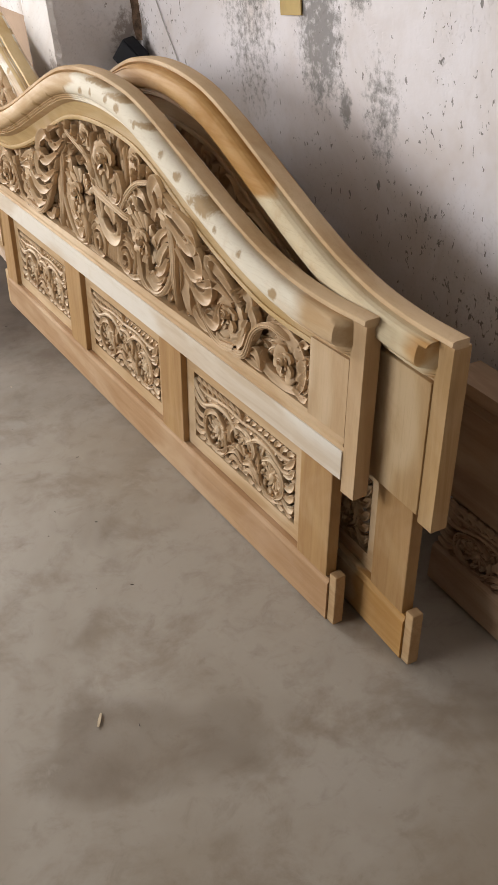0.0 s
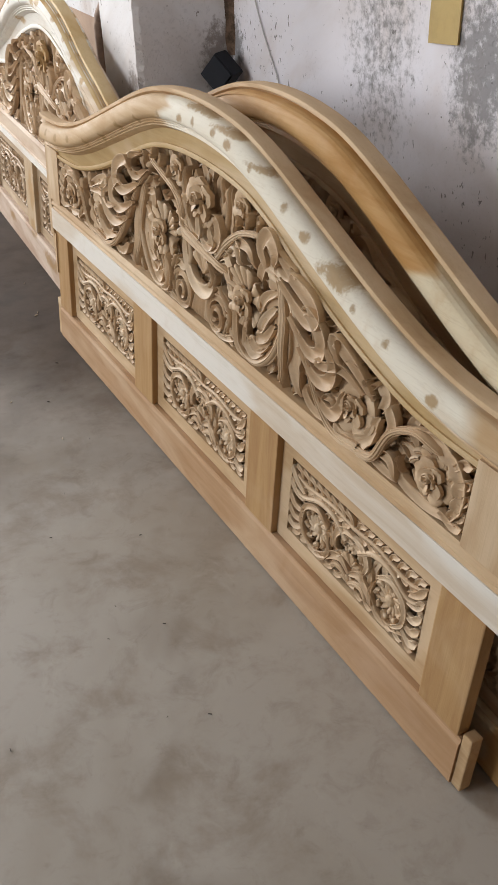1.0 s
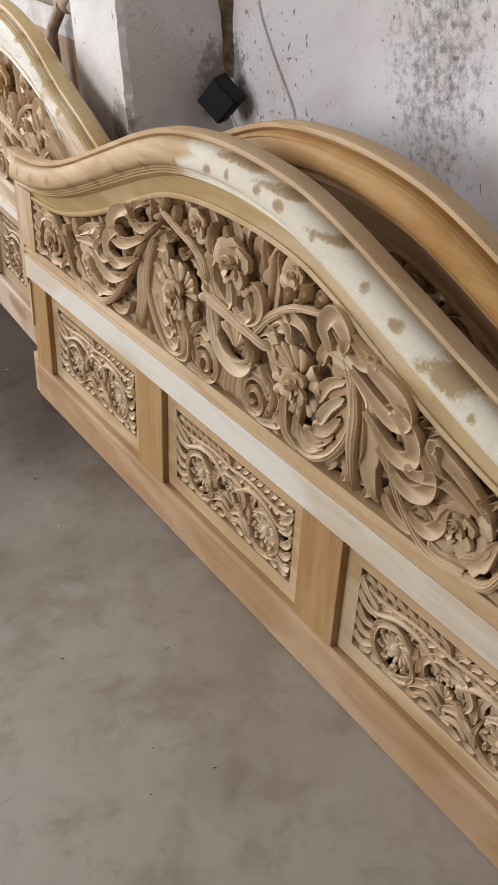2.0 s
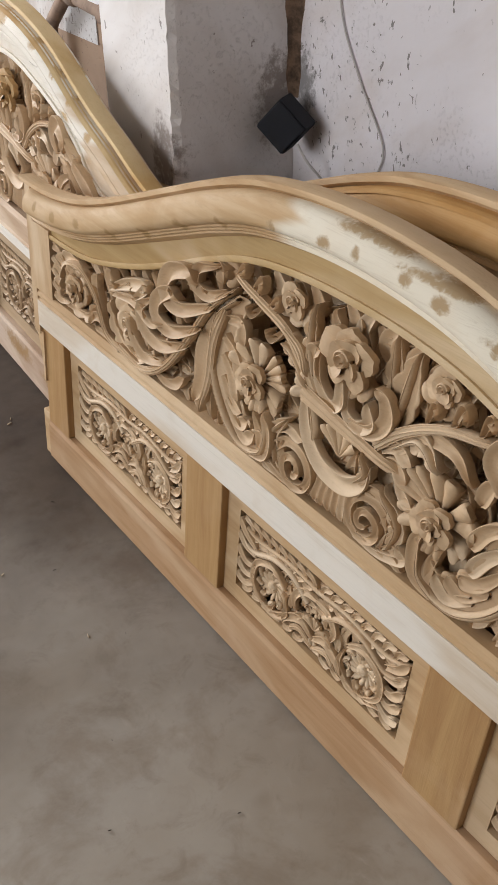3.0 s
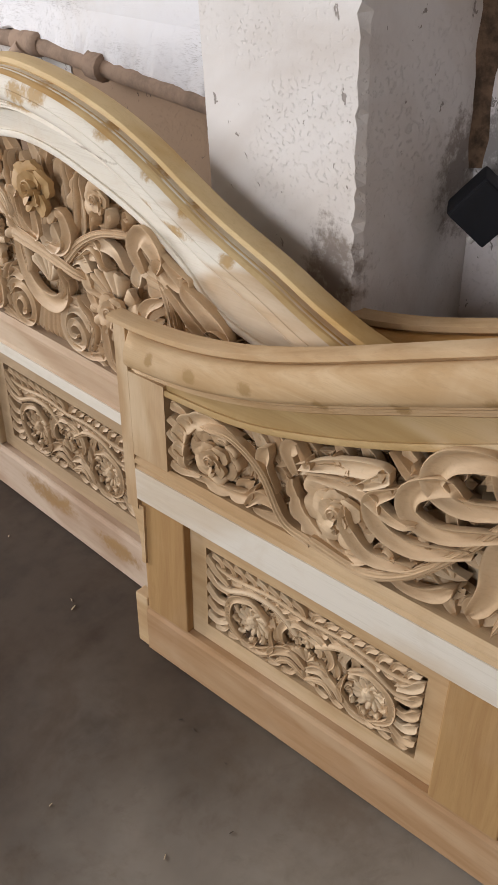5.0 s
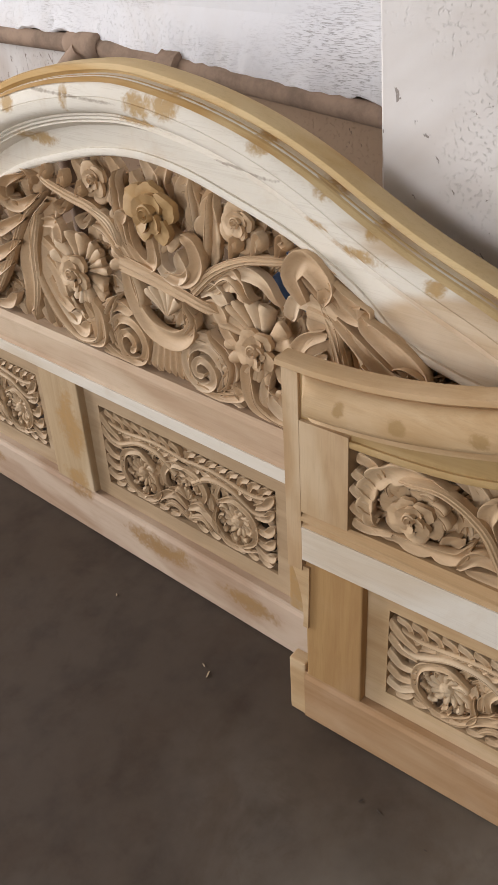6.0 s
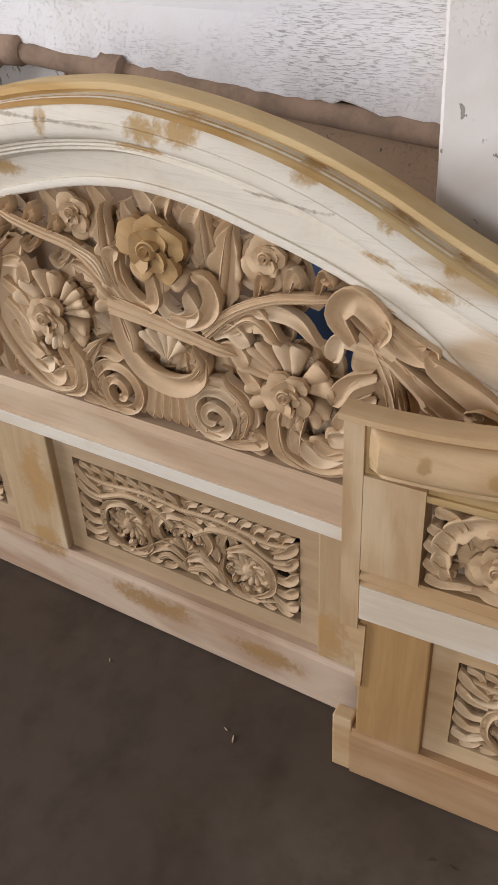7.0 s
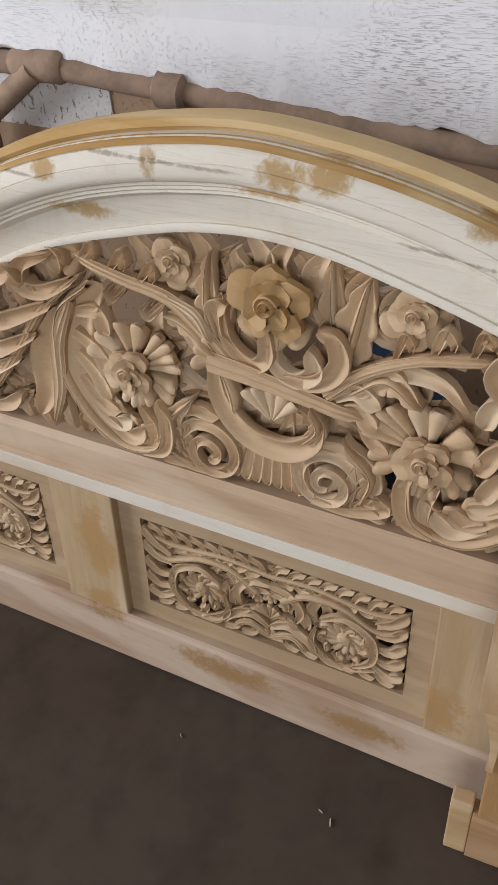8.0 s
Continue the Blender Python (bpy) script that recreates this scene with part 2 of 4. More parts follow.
edge_wood = wood("yellowish_edge_wood", (0.5, 0.31, 0.115), (0.58, 0.39, 0.175), (0.66, 0.5, 0.28), 0.47)
fillet_wood = wood("amber_varnished_wood", (0.42, 0.24, 0.08), (0.5, 0.31, 0.12), (0.64, 0.48, 0.26), 0.48)
carve_pale = carved_wood("carved_pale_wood", (0.5, 0.345, 0.21), (0.62, 0.455, 0.295), (0.72, 0.6, 0.45))
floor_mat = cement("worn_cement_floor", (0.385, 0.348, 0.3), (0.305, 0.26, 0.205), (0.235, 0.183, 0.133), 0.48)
wall_mat = limewash("limewashed_wall", (0.79, 0.76, 0.795), (0.62, 0.545, 0.51), (0.15, 0.135, 0.12), 0.65,
                    mould=((1.375, 1.84, 0.97, 0.11), (1.375, 1.745, 0.845, 0.03), (1.375, 2.15, 0.98, 0.22, 0.42), (1.375, 1.62, 0.86, 0.1, 0.35), (1.375, 2.82, 0.86, 0.05), (1.375, 1.7, 1.1, 0.06)))
rough_wall_mat = limewash("board_marked_limewash", (0.79, 0.79, 0.825), (0.68, 0.625, 0.57), (0.22, 0.2, 0.19), 0.84, streak=True)
pillar_mat = limewash("limewashed_pillar", (0.78, 0.755, 0.75), (0.6, 0.54, 0.5), (0.24, 0.2, 0.18), 0.69, mould=((1.11, 2.89, 0.76, 0.06), (1.34, 2.85, 0.84, 0.07), (1.11, 2.87, 0.62, 0.05)), grime=(0.2, 0.15, 0.12), flecks=34)
peeled_mat = limewash("peeling_limewash", (0.66, 0.64, 0.63), (0.45, 0.37, 0.32), (0.2, 0.15, 0.12), 0.62)
dull_mat = limewash("grey_dusty_plaster", (0.36, 0.34, 0.31), (0.28, 0.25, 0.22), (0.16, 0.14, 0.12), 0.7)
bare_mat = limewash("bare_brown_render", (0.36, 0.24, 0.155), (0.26, 0.165, 0.105), (0.09, 0.06, 0.045), 0.68)
pipe_mat = plain("dusty_brown_pipe", (0.34, 0.235, 0.17), 0.9, 0, 0.4, 16)
mortar_mat = plain("sooty_brown_mortar", (0.2, 0.125, 0.08), 0.9, 0, 0.75, 32)
black_mat = plain("black_plastic", (0.003, 0.004, 0.009), 0.8, 0, 0.3, 20)
wire_mat = plain("grey_cable_sheath", (0.55, 0.52, 0.5), 0.6, 0, 0.2, 20)
card_mat = plain("yellow_card", (0.5, 0.35, 0.12), 0.7, 0, 0.15, 20)
chip_mat = plain("wood_shaving", (0.62, 0.5, 0.34), 0.7, 0, 0.2, 60)
dirt_mat = plain("dark_grit", (0.07, 0.055, 0.045), 0.9, 0, 0.3, 60)
blue_mat = plain("blue_plastic_sheet", (0.1, 0.19, 0.4), 0.5, 0, 0.3, 20)


# ---- mesh helpers ----
def link(name, bm, mat, parent=None, label="", smooth=False):
    bmesh.ops.recalc_face_normals(bm, faces=bm.faces)
    me = bpy.data.meshes.new(name)
    bm.to_mesh(me)
    bm.free()
    me.materials.append(mat)
    if smooth:
        me.polygons.foreach_set("use_smooth", [True] * len(me.polygons))
        me.set_sharp_from_angle(angle=radians(50))
    ob = new(name, me)
    ob.parent = parent
    if label:
        ob["label"] = label
    return ob


def part(name, bm, mat, parent, label="", smooth=False):
    return link(name, bm, mat, parent, label, smooth)


def shared(name, me, mat, parent):
    """A piece on a mesh that several boards share, with this board's own material."""
    ob = new(name, me)
    ob.parent = parent
    ob.material_slots[0].link = "OBJECT"
    ob.material_slots[0].material = mat
    return ob


def box(lo, hi, bevel=0.0, bm=None):
    bm = bm or bmesh.new()
    made = bmesh.ops.create_cube(bm, size=1)["verts"]
    for v in made:
        v.co = Vector([lo[i] + (hi[i] - lo[i]) * (v.co[i] + 0.5) for i in range(3)])
    if bevel:
        es = list({e for v in made for e in v.link_edges})
        bmesh.ops.bevel(bm, geom=es, offset=bevel, segments=2, affect="EDGES", profile=0.6)
    return bm


def loft(rings, closed=True, caps=True, bm=None):
    """Skin over rings of equal length."""
    bm = bm or bmesh.new()
    vs = [[bm.verts.new(p) for p in r] for r in rings]
    n = len(rings[0])
    for a, b in zip(vs, vs[1:]):
        for i in range(n if closed else n - 1):
            j = (i + 1) % n
            bm.faces.new((a[i], a[j], b[j], b[i]))
    if caps and closed:
        bm.faces.new(vs[0][::-1])
        bm.faces.new(vs[-1])
    return bm


def tube(points, radius, sides=8, bm=None):
    rings = []
    pts = [Vector(p) for p in points]
    for i, p in enumerate(pts):
        d = (pts[min(i + 1, len(pts) - 1)] - pts[max(i - 1, 0)]).normalized()
        a = d.cross(Vector((0.3, 0.2, 1))).normalized()
        b = d.cross(a)
        r = radius(i / (len(pts) - 1)) if callable(radius) else radius
        rings.append([p + r * (math.cos(k * math.tau / sides) * a + math.sin(k * math.tau / sides) * b) for k in range(sides)])
    return loft(rings, bm=bm)


def blend(knots, x):
    """Smooth value at x through (x, value) knots."""
    if x <= knots[0][0]:
        return knots[0][1]
    for i, ((x0, y0), (x1, y1)) in enumerate(zip(knots, knots[1:])):
        if x <= x1:
            p = knots[max(i - 1, 0)]
            q = knots[min(i + 2, len(knots) - 1)]
            m0, m1 = (y1 - p[1]) / (x1 - p[0]), (q[1] - y0) / (q[0] - x0)
            h = x1 - x0
            t = (x - x0) / h
            return (2 * t**3 - 3 * t * t + 1) * y0 + (t**3 - 2 * t * t + t) * h * m0 + (3 * t * t - 2 * t**3) * y1 + (t**3 - t * t) * h * m1
    return knots[-1][1]


# ---- setting ----
def solid(name, lo, hi, mat, label, cat):
    return tagged(link(name, box(lo, hi), mat), label, cat, kind="structure")


solid("floor", (-3.0, -3.0, -0.2), (2.0, 9.2, 0.0), floor_mat, "worn grey cement floor with brown stains, darker towards the far end", "floor")
solid("ceiling", (-3.0, -3.0, 3.0), (2.0, 9.2, 3.2), dull_mat, "plain plastered ceiling", "ceiling")
solid("wall_east", (1.375, -3.0, 0.0), (1.6, 2.849, 3.0), wall_mat, "limewashed plaster wall with grey mould and chips", "wall")
solid("wall_recess", (1.475, 3.11, 0.87), (1.6, 9.2, 3.0), rough_wall_mat, "white board-marked plaster wall above pipe", "wall")
solid("wall_recess_foot", (1.487, 4.0, 0.0), (1.6, 9.2, 0.72), bare_mat, "bare brown unplastered foot of the wall", "wall")
solid("wall_recess_low", (1.484, 4.0, 0.72), (1.6, 9.2, 0.87), peeled_mat, "peeling white plaster below the pipe", "wall")
solid("wall_recess_base", (1.487, 3.11, 0.0), (1.6, 4.0, 0.87), bare_mat, "bare brown unplastered lower wall", "wall")
solid("wall_south", (-3.0, -3.0, 0.0), (1.375, -2.8, 3.0), dull_mat, "plain plastered end wall", "wall")
for i, (lo, hi) in enumerate((((-3.0, -2.8, 0.0), (-2.8, 1.4, 3.0)), ((-3.0, 4.0, 0.0), (-2.8, 9.2, 3.0)), ((-3.0, 1.4, 2.6), (-2.8, 4.0, 3.0)))):
    solid("wall_west_%d" % (i + 1), lo, hi, dull_mat, "plain plastered wall beside the doorway", "wall")
for i, (lo, hi) in enumerate((((-2.8, 8.8, 0.0), (-2.0, 9.0, 3.0)), ((0.0, 8.8, 0.0), (1.475, 9.0, 3.0)), ((-2.0, 8.8, 0.0), (0.0, 9.0, 1.2)), ((-2.0, 8.8, 2.6), (0.0, 9.0, 3.0)))):
    solid("wall_north_%d" % (i + 1), lo, hi, dull_mat, "plain plastered wall beside the window", "wall")


def pillar():
    bm = bmesh.new()
    rings = []
    rnd = random.Random(4)
    for k in range(241):
        z = 3.0 * k / 240
        j = lambda s: rnd.uniform(-s, s)
        c = 0.003 + abs(j(0.0015)) + (rnd.uniform(0.002, 0.006) if rnd.random() < 0.1 + 0.25 * (math.sin(9 * z) > 0.5) else 0.0)
        rings.append([(1.6, 2.85, z), (1.118 + c + j(0.002), 2.85 + j(0.0004), z), (1.106 + j(0.0004), 2.85 + c + j(0.002), z), (1.106 + j(0.0003), 2.99, z),
                      (1.106 + j(0.0004), 3.122, z), (1.111, 3.127 + j(0.0004), z), (1.6, 3.127, z)])
    return tagged(link("pillar", loft(rings), pillar_mat), "limewashed square pillar with chipped worn edges", "pillar", kind="structure")


pillar()

# ---- headboards ----
OUT = [(0, 0.912), (0.1, 0.907), (0.2, 0.892), (0.3, 0.862), (0.4, 0.824), (0.5, 0.785), (0.6, 0.747), (0.7, 0.715), (0.8, 0.694), (0.9, 0.686), (1.0, 0.688)]
INN = [(0, 0.785), (0.1, 0.781), (0.2, 0.766), (0.3, 0.732), (0.4, 0.688), (0.5, 0.648), (0.6, 0.615), (0.7, 0.59), (0.78, 0.582), (0.87, 0.58)]
LOW, SIDE = 0.452, 0.862
PANELS = ((-0.84, -0.355), (-0.243, 0.243), (0.353, 0.838))
STEEP_OUT = [(0, 0.912), (0.1, 0.903), (0.18, 0.888), (0.255, 0.867), (0.324, 0.84), (0.39, 0.808), (0.456, 0.779), (0.55, 0.745), (0.62, 0.716), (0.7, 0.692), (0.8, 0.682), (0.9, 0.68), (1.0, 0.684)]
STEEP_INN = [(0, 0.787), (0.08, 0.78), (0.15, 0.764), (0.26, 0.732), (0.34, 0.697), (0.38, 0.672), (0.42, 0.64), (0.48, 0.62), (0.6, 0.602), (0.7, 0.585), (0.78, 0.58), (0.87, 0.578)]


for knots in (OUT, INN, STEEP_OUT, STEEP_INN):
    knots.insert(0, (-knots[1][0], knots[1][1]))


def arch_frames(top_at, a, b, n):
    for i in range(n + 1):
        x = a + (b - a) * i / n
        d = Vector((0.02, 0, top_at(x + 0.01) - top_at(x - 0.01))).normalized()
        yield x, Vector((x, 0, top_at(x))), Vector((d.z, 0, -d.x))


def arch_sweep(top_at, section, a, b, n, ends=0.0):
    """A moulding along the arch: section of (down, depth) pairs; ends: length of its rounded ends."""
    rings = []
    for x, p, down in arch_frames(top_at, a, b, n):
        e = min(x - a, b - x)
        k = 1.0 if not ends or e >= ends else math.sqrt(max(0.02, 1 - (1 - e / ends) ** 2))
        rings.append([p + down * q + Vector((0, y if y > 0.001 else y * k, 0)) for q, y in section])
    return loft(rings)


class Relief:
    """Pierced carving: every leaf, scroll and flower is a piece of its own, rounded over at its rim and undercut."""

    ACROSS = (-1.0, -1.0, -0.93, -0.78, -0.58, -0.36, -0.15, 0.0, 0.15, 0.36, 0.58, 0.78, 0.93, 1.0, 1.0)

    def __init__(self, rim=0.012, warp=None):
        self.rim, self.made = rim, []
        self.warp = warp or (lambda x, z: (x, z))

    def sheet(self, name, grids):
        """Join grids of points (rows of equal length) into one mesh."""
        index, faces = {}, []
        for rows in grids:
            ids = [[index.setdefault(tuple(round(q, 6) for q in p), len(index)) for p in r] for r in rows]
            for r, t in zip(ids, ids[1:]):
                for b in range(len(r) - 1):
                    f = list(dict.fromkeys((r[b], r[b + 1], t[b + 1], t[b])))
                    if len(f) > 2:
                        faces.append(f)
        me = bpy.data.meshes.new(name)
        me.from_pydata(list(index), [], faces)
        me.materials.append(carve_tan)
        me.polygons.foreach_set("use_smooth", [True] * len(me.polygons))
        me.set_sharp_from_angle(angle=radians(55))
        self.made.append((name, me))

    def blade(self, pts, w, shape="leaf", sect="cup", base=0.0, h=0.013, curl=0.008, lobes=(0, 0), name="leaf", steps=0):
        """A carved blade along a smooth line. shape: leaf, finger, stem or moon; sect: cup, round or ridged; lobes on each side."""
        pts = [Vector(self.warp(*p)) for p in pts]

        def at(u):
            k = min(int(u * (len(pts) - 1)), len(pts) - 2)
            t = u * (len(pts) - 1) - k
            b, c = pts[k], pts[k + 1]
            a = pts[k - 1] if k else 2 * b - c
            d = pts[k + 2] if k + 2 < len(pts) else 2 * c - b
            return 0.5 * (2 * b + (c - a) * t + (2 * a - 5 * b + 4 * c - d) * t * t + (3 * b - a - 3 * c + d) * t**3)

        def half(u, side):
            if shape == "leaf":
                k = (0.35 + 0.65 * math.sin(math.pi * min(0.5, 0.9 * u))) * max(0.0, 1 - u**3.2) ** 0.8
            elif shape == "finger":
                k = (0.42 + 0.58 * u**0.8) * (math.sqrt(max(0.0, 1 - ((u - 0.7) / 0.3) ** 2)) if u > 0.7 else 1.0)
            elif shape == "moon":
                k = 0.12 + 0.88 * math.sin(math.pi * (0.06 + 0.92 * u)) ** 0.8
            else:
                k = (1 - 0.45 * u) * (math.sqrt(max(0.0, 1 - ((u - 0.93) / 0.07) ** 2)) if u > 0.93 else 1.0)
            n = lobes[side]
            if n:
                k *= 0.6 + 0.4 * abs(math.sin(math.pi * (n * u**0.9))) ** 0.55
            return w * k + 0.0006

        def height(u, v):
            a = abs(v)
            if sect == "cup":
                y = 0.3 + 0.62 * min(1.0, a / 0.86) ** 1.8 - 2.2 * max(0.0, a - 0.88) ** 1.2
            elif sect == "ridged":
                y = 0.5 + 0.42 * math.sqrt(max(0.0, 1 - 0.9 * a * a)) + 0.11 * math.cos(math.pi * 4.0 * v)
            else:
                y = 0.35 + 0.65 * math.sqrt(max(0.0, 1 - 0.95 * a * a)) - 0.3 * max(0.0, 1 - a / 0.13)
            n = lobes[0] if v < 0 else lobes[1]
            if n:
                y -= 0.5 * a * (1 - abs(math.sin(math.pi * n * u**0.9))) ** 2.2
            over = max(0.0, (u - 0.86) / 0.14)
            return -base + h * (y - 0.45 * over * over) + curl * u**1.8

        steps = steps or max(10, 5 * max(lobes), 4 * len(pts))
        rows = []
        for i in range(steps + 1):
            u = i / steps
            d = at(min(1.0, u + 0.015)) - at(max(0.0, u - 0.015))
            d = d.normalized() if d.length > 1e-7 else Vector((1, 0))
            c, nrm, row = at(u), Vector((-d.y, d.x)), []
            for k, v in enumerate(self.ACROSS):
                wall = k in (0, len(self.ACROSS) - 1)
                q = c + nrm * half(u, 0 if v < 0 else 1) * v * (0.8 if wall else 1.0)
                row.append((q.x, (self.rim if wall else 0.0) - height(u, v), q.y))
            rows.append(row)
        rows.append([(x, y + self.rim, z) for x, y, z in rows[-1]])
        self.sheet(name, [rows])

    def fan(self, cx, cz, r0, r1, a0, a1, n, base=0.0, h=0.012, dish=0.006, squash=1.0, name="petal_fan"):
        """Ribbed petals side by side round a centre, angles in degrees."""
        cx, cz = self.warp(cx, cz)
        rows = []
        for i in range(6 * n + 1):
            f = i / (6 * n)
            a = radians(a0 + (a1 - a0) * f)
            rib = abs(math.sin(math.pi * n * f))
            own = min(int(n * f), n - 1)
            far, up = 1 + 0.09 * math.sin(2.7 * own + 90 * cx), 0.003 * math.sin(4.1 * own + 60 * cz)
            row = []
            for g in (0.0, 0.2, 0.4, 0.6, 0.78, 0.92, 1.0, 0.96):
                rho = r0 + (r1 - r0) * g * (1 if g < 0.5 else 0.84 + 0.16 * rib**0.5 * far)
                y = h * (0.4 + 0.5 * rib**0.6 * (0.35 + 0.65 * g)) + dish * g * g + up * g * rib - (0.25 * h * max(0.0, g - 0.9) / 0.1 if g != 0.96 else 0)
                if g == 0.96:
                    y -= self.rim
                row.append((cx + rho * math.cos(a), base - y, cz + squash * rho * math.sin(a)))
            rows.append(row)
        skirt = lambda row: [(x, y + self.rim, z) for x, y, z in row]
        self.sheet(name, [[skirt(rows[0])] + rows + [skirt(rows[-1])]])

    def scroll(self, cx, cz, radius, start, turns, width, hand=1, base=0.0, h=0.013, name="scroll"):
        pts = []
        for i in range(int(9 * turns) + 2):
            u = i / (int(9 * turns) + 1)
            a, r = radians(start) + hand * u * turns * math.tau, radius * (1 - 0.86 * u**0.9)
            pts.append((cx + r * math.cos(a), cz + r * math.sin(a)))
        self.blade(pts, 0.5 * width, "stem", "cup", base, h, 0.006, name=name, steps=44)

    def rose(self, cx, cz, r, base=0.0, petals=5, turn=0.0, name="rose"):
        """An open flower: broad outer petals rolled back at the rim, a cupped inner ring and a coiled heart."""
        cx, cz = self.warp(cx, cz)
        s, grids = max(0.45, min(1.15, r / 0.04)), []
        for ring, (r0, r1, lift, rise) in enumerate(((0.2, 1.0, 0.004, 0.008), (0.15, 0.64, 0.010, 0.007))):
            n = petals - ring
            for k in range(n):
                mid = turn + 0.55 * ring + k * math.tau / n + 0.1 * math.sin(5 * k + ring + 20 * cx)
                rows = []
                for i in range(8):
                    f = min(1.0, i / 6)
                    row = []
                    for b in range(-5, 6):
                        u = b / 5
                        rho = r * (r0 + (r1 * (1 + 0.1 * math.sin(3.7 * k + 31 * cx + ring)) * (1 - 0.34 * abs(u) ** 2.2 + 0.025 * math.sin(9 * u + k)) - r0) * f)
                        a = mid + u * 0.6 * math.tau / n * (0.8 + 0.2 * f)
                        y = lift + rise * (math.sin(0.62 * math.pi * f) if ring == 0 else f) + 0.0042 * u + 0.0012 * math.sin(5.0 * u + 2 * k) * f - 0.0026 * max(0.0, 1 - abs(u) / 0.2) * f + 0.002 * u * u * f - 0.003 * abs(u) ** 5
                        y = y - 0.009 if i == 7 else y
                        row.append((cx + rho * math.cos(a), base - s * y, cz + rho * math.sin(a)))
                    rows.append(row)
                grids.append([[(cx, base, cz)] * 11] + rows)
        rows = []
        for i in range(31):
            a, row = turn + 1.9 * math.tau * i / 30, []
            for g, y in ((1.0, 0.008), (0.93, 0.0195), (0.8, 0.0205), (0.66, 0.0165), (0.35, 0.014), (0.0, 0.013)):
                rho = 0.36 * r * (1 - 0.72 * i / 30) * g
                row.append((cx + rho * math.cos(a), base - s * (y + 0.003 * i / 30), cz + rho * math.sin(a)))
            rows.append(row)
        grids.append(rows)
        self.sheet(name, grids)

    def daisy(self, cx, cz, r, base=0.0, petals=11, name="daisy"):
        scale, rows, n = min(1.0, r / 0.025), [], 6 * petals
        for i in range(n + 1):
            a, row = math.tau * i / n, []
            ray = abs(math.cos(0.5 * petals * a))
            for g in (0.0, 0.14, 0.26, 0.34, 0.38, 0.6, 0.85, 1.0, 0.97):
                edge = 1.0 if g < 0.4 else 0.8 + 0.2 * ray**0.7
                if g < 0.37:
                    y = 0.006 + 0.006 * math.sqrt(1 - (g / 0.37) ** 2) + 0.001 * math.sin(3 * a + 30 * g)
                else:
                    y = 0.002 + 0.007 * g * ray**0.5 - (0.002 if g == 1.0 else 0.0) - (0.008 if g == 0.97 else 0.0)
                b = a - 0.5 * g
                row.append((cx + r * g * edge * math.cos(b), base - scale * y, cz + r * g * edge * math.sin(b)))
            rows.append(row)
        self.sheet(name, [rows])

    def fingers(self, line, side, sizes, bend=0.75, base=0.0, reach=0.9):
        """A row of scooped fingers that curl off one side of a stem."""
        line = [Vector(p) for p in line]
        for i, size in enumerate(sizes):
            t = (i + 0.5) / len(sizes) * (len(line) - 1)
            k = min(int(t), len(line) - 2)
            c = line[k].lerp(line[k + 1], t - k)
            d = (line[k + 1] - line[k]).normalized()
            n = Vector((-d.y, d.x)) * side
            self.blade([c - 0.3 * size * d, c + size * (0.4 * reach * n - 0.12 * d), c + size * (0.85 * reach * n + 0.12 * d), c + size * (1.0 * reach * n + 0.5 * bend * d),
                        c + size * (0.72 * reach * n + 0.85 * bend * d), c + size * (0.42 * reach * n + 0.7 * bend * d)], 0.165 * size, "moon", "cup", base, 0.02, 0.014, steps=22)

    def feather(self, line, w, n, base=0.0, h=0.013, curl=0.01):
        """A lobed leaf with a raised midrib."""
        self.blade(line, w, "leaf", "cup", base, h, curl, (n, n))
        self.blade(line, 0.14 * w + 0.0014, "leaf", "round", base - 0.002, h, curl, name="midrib")


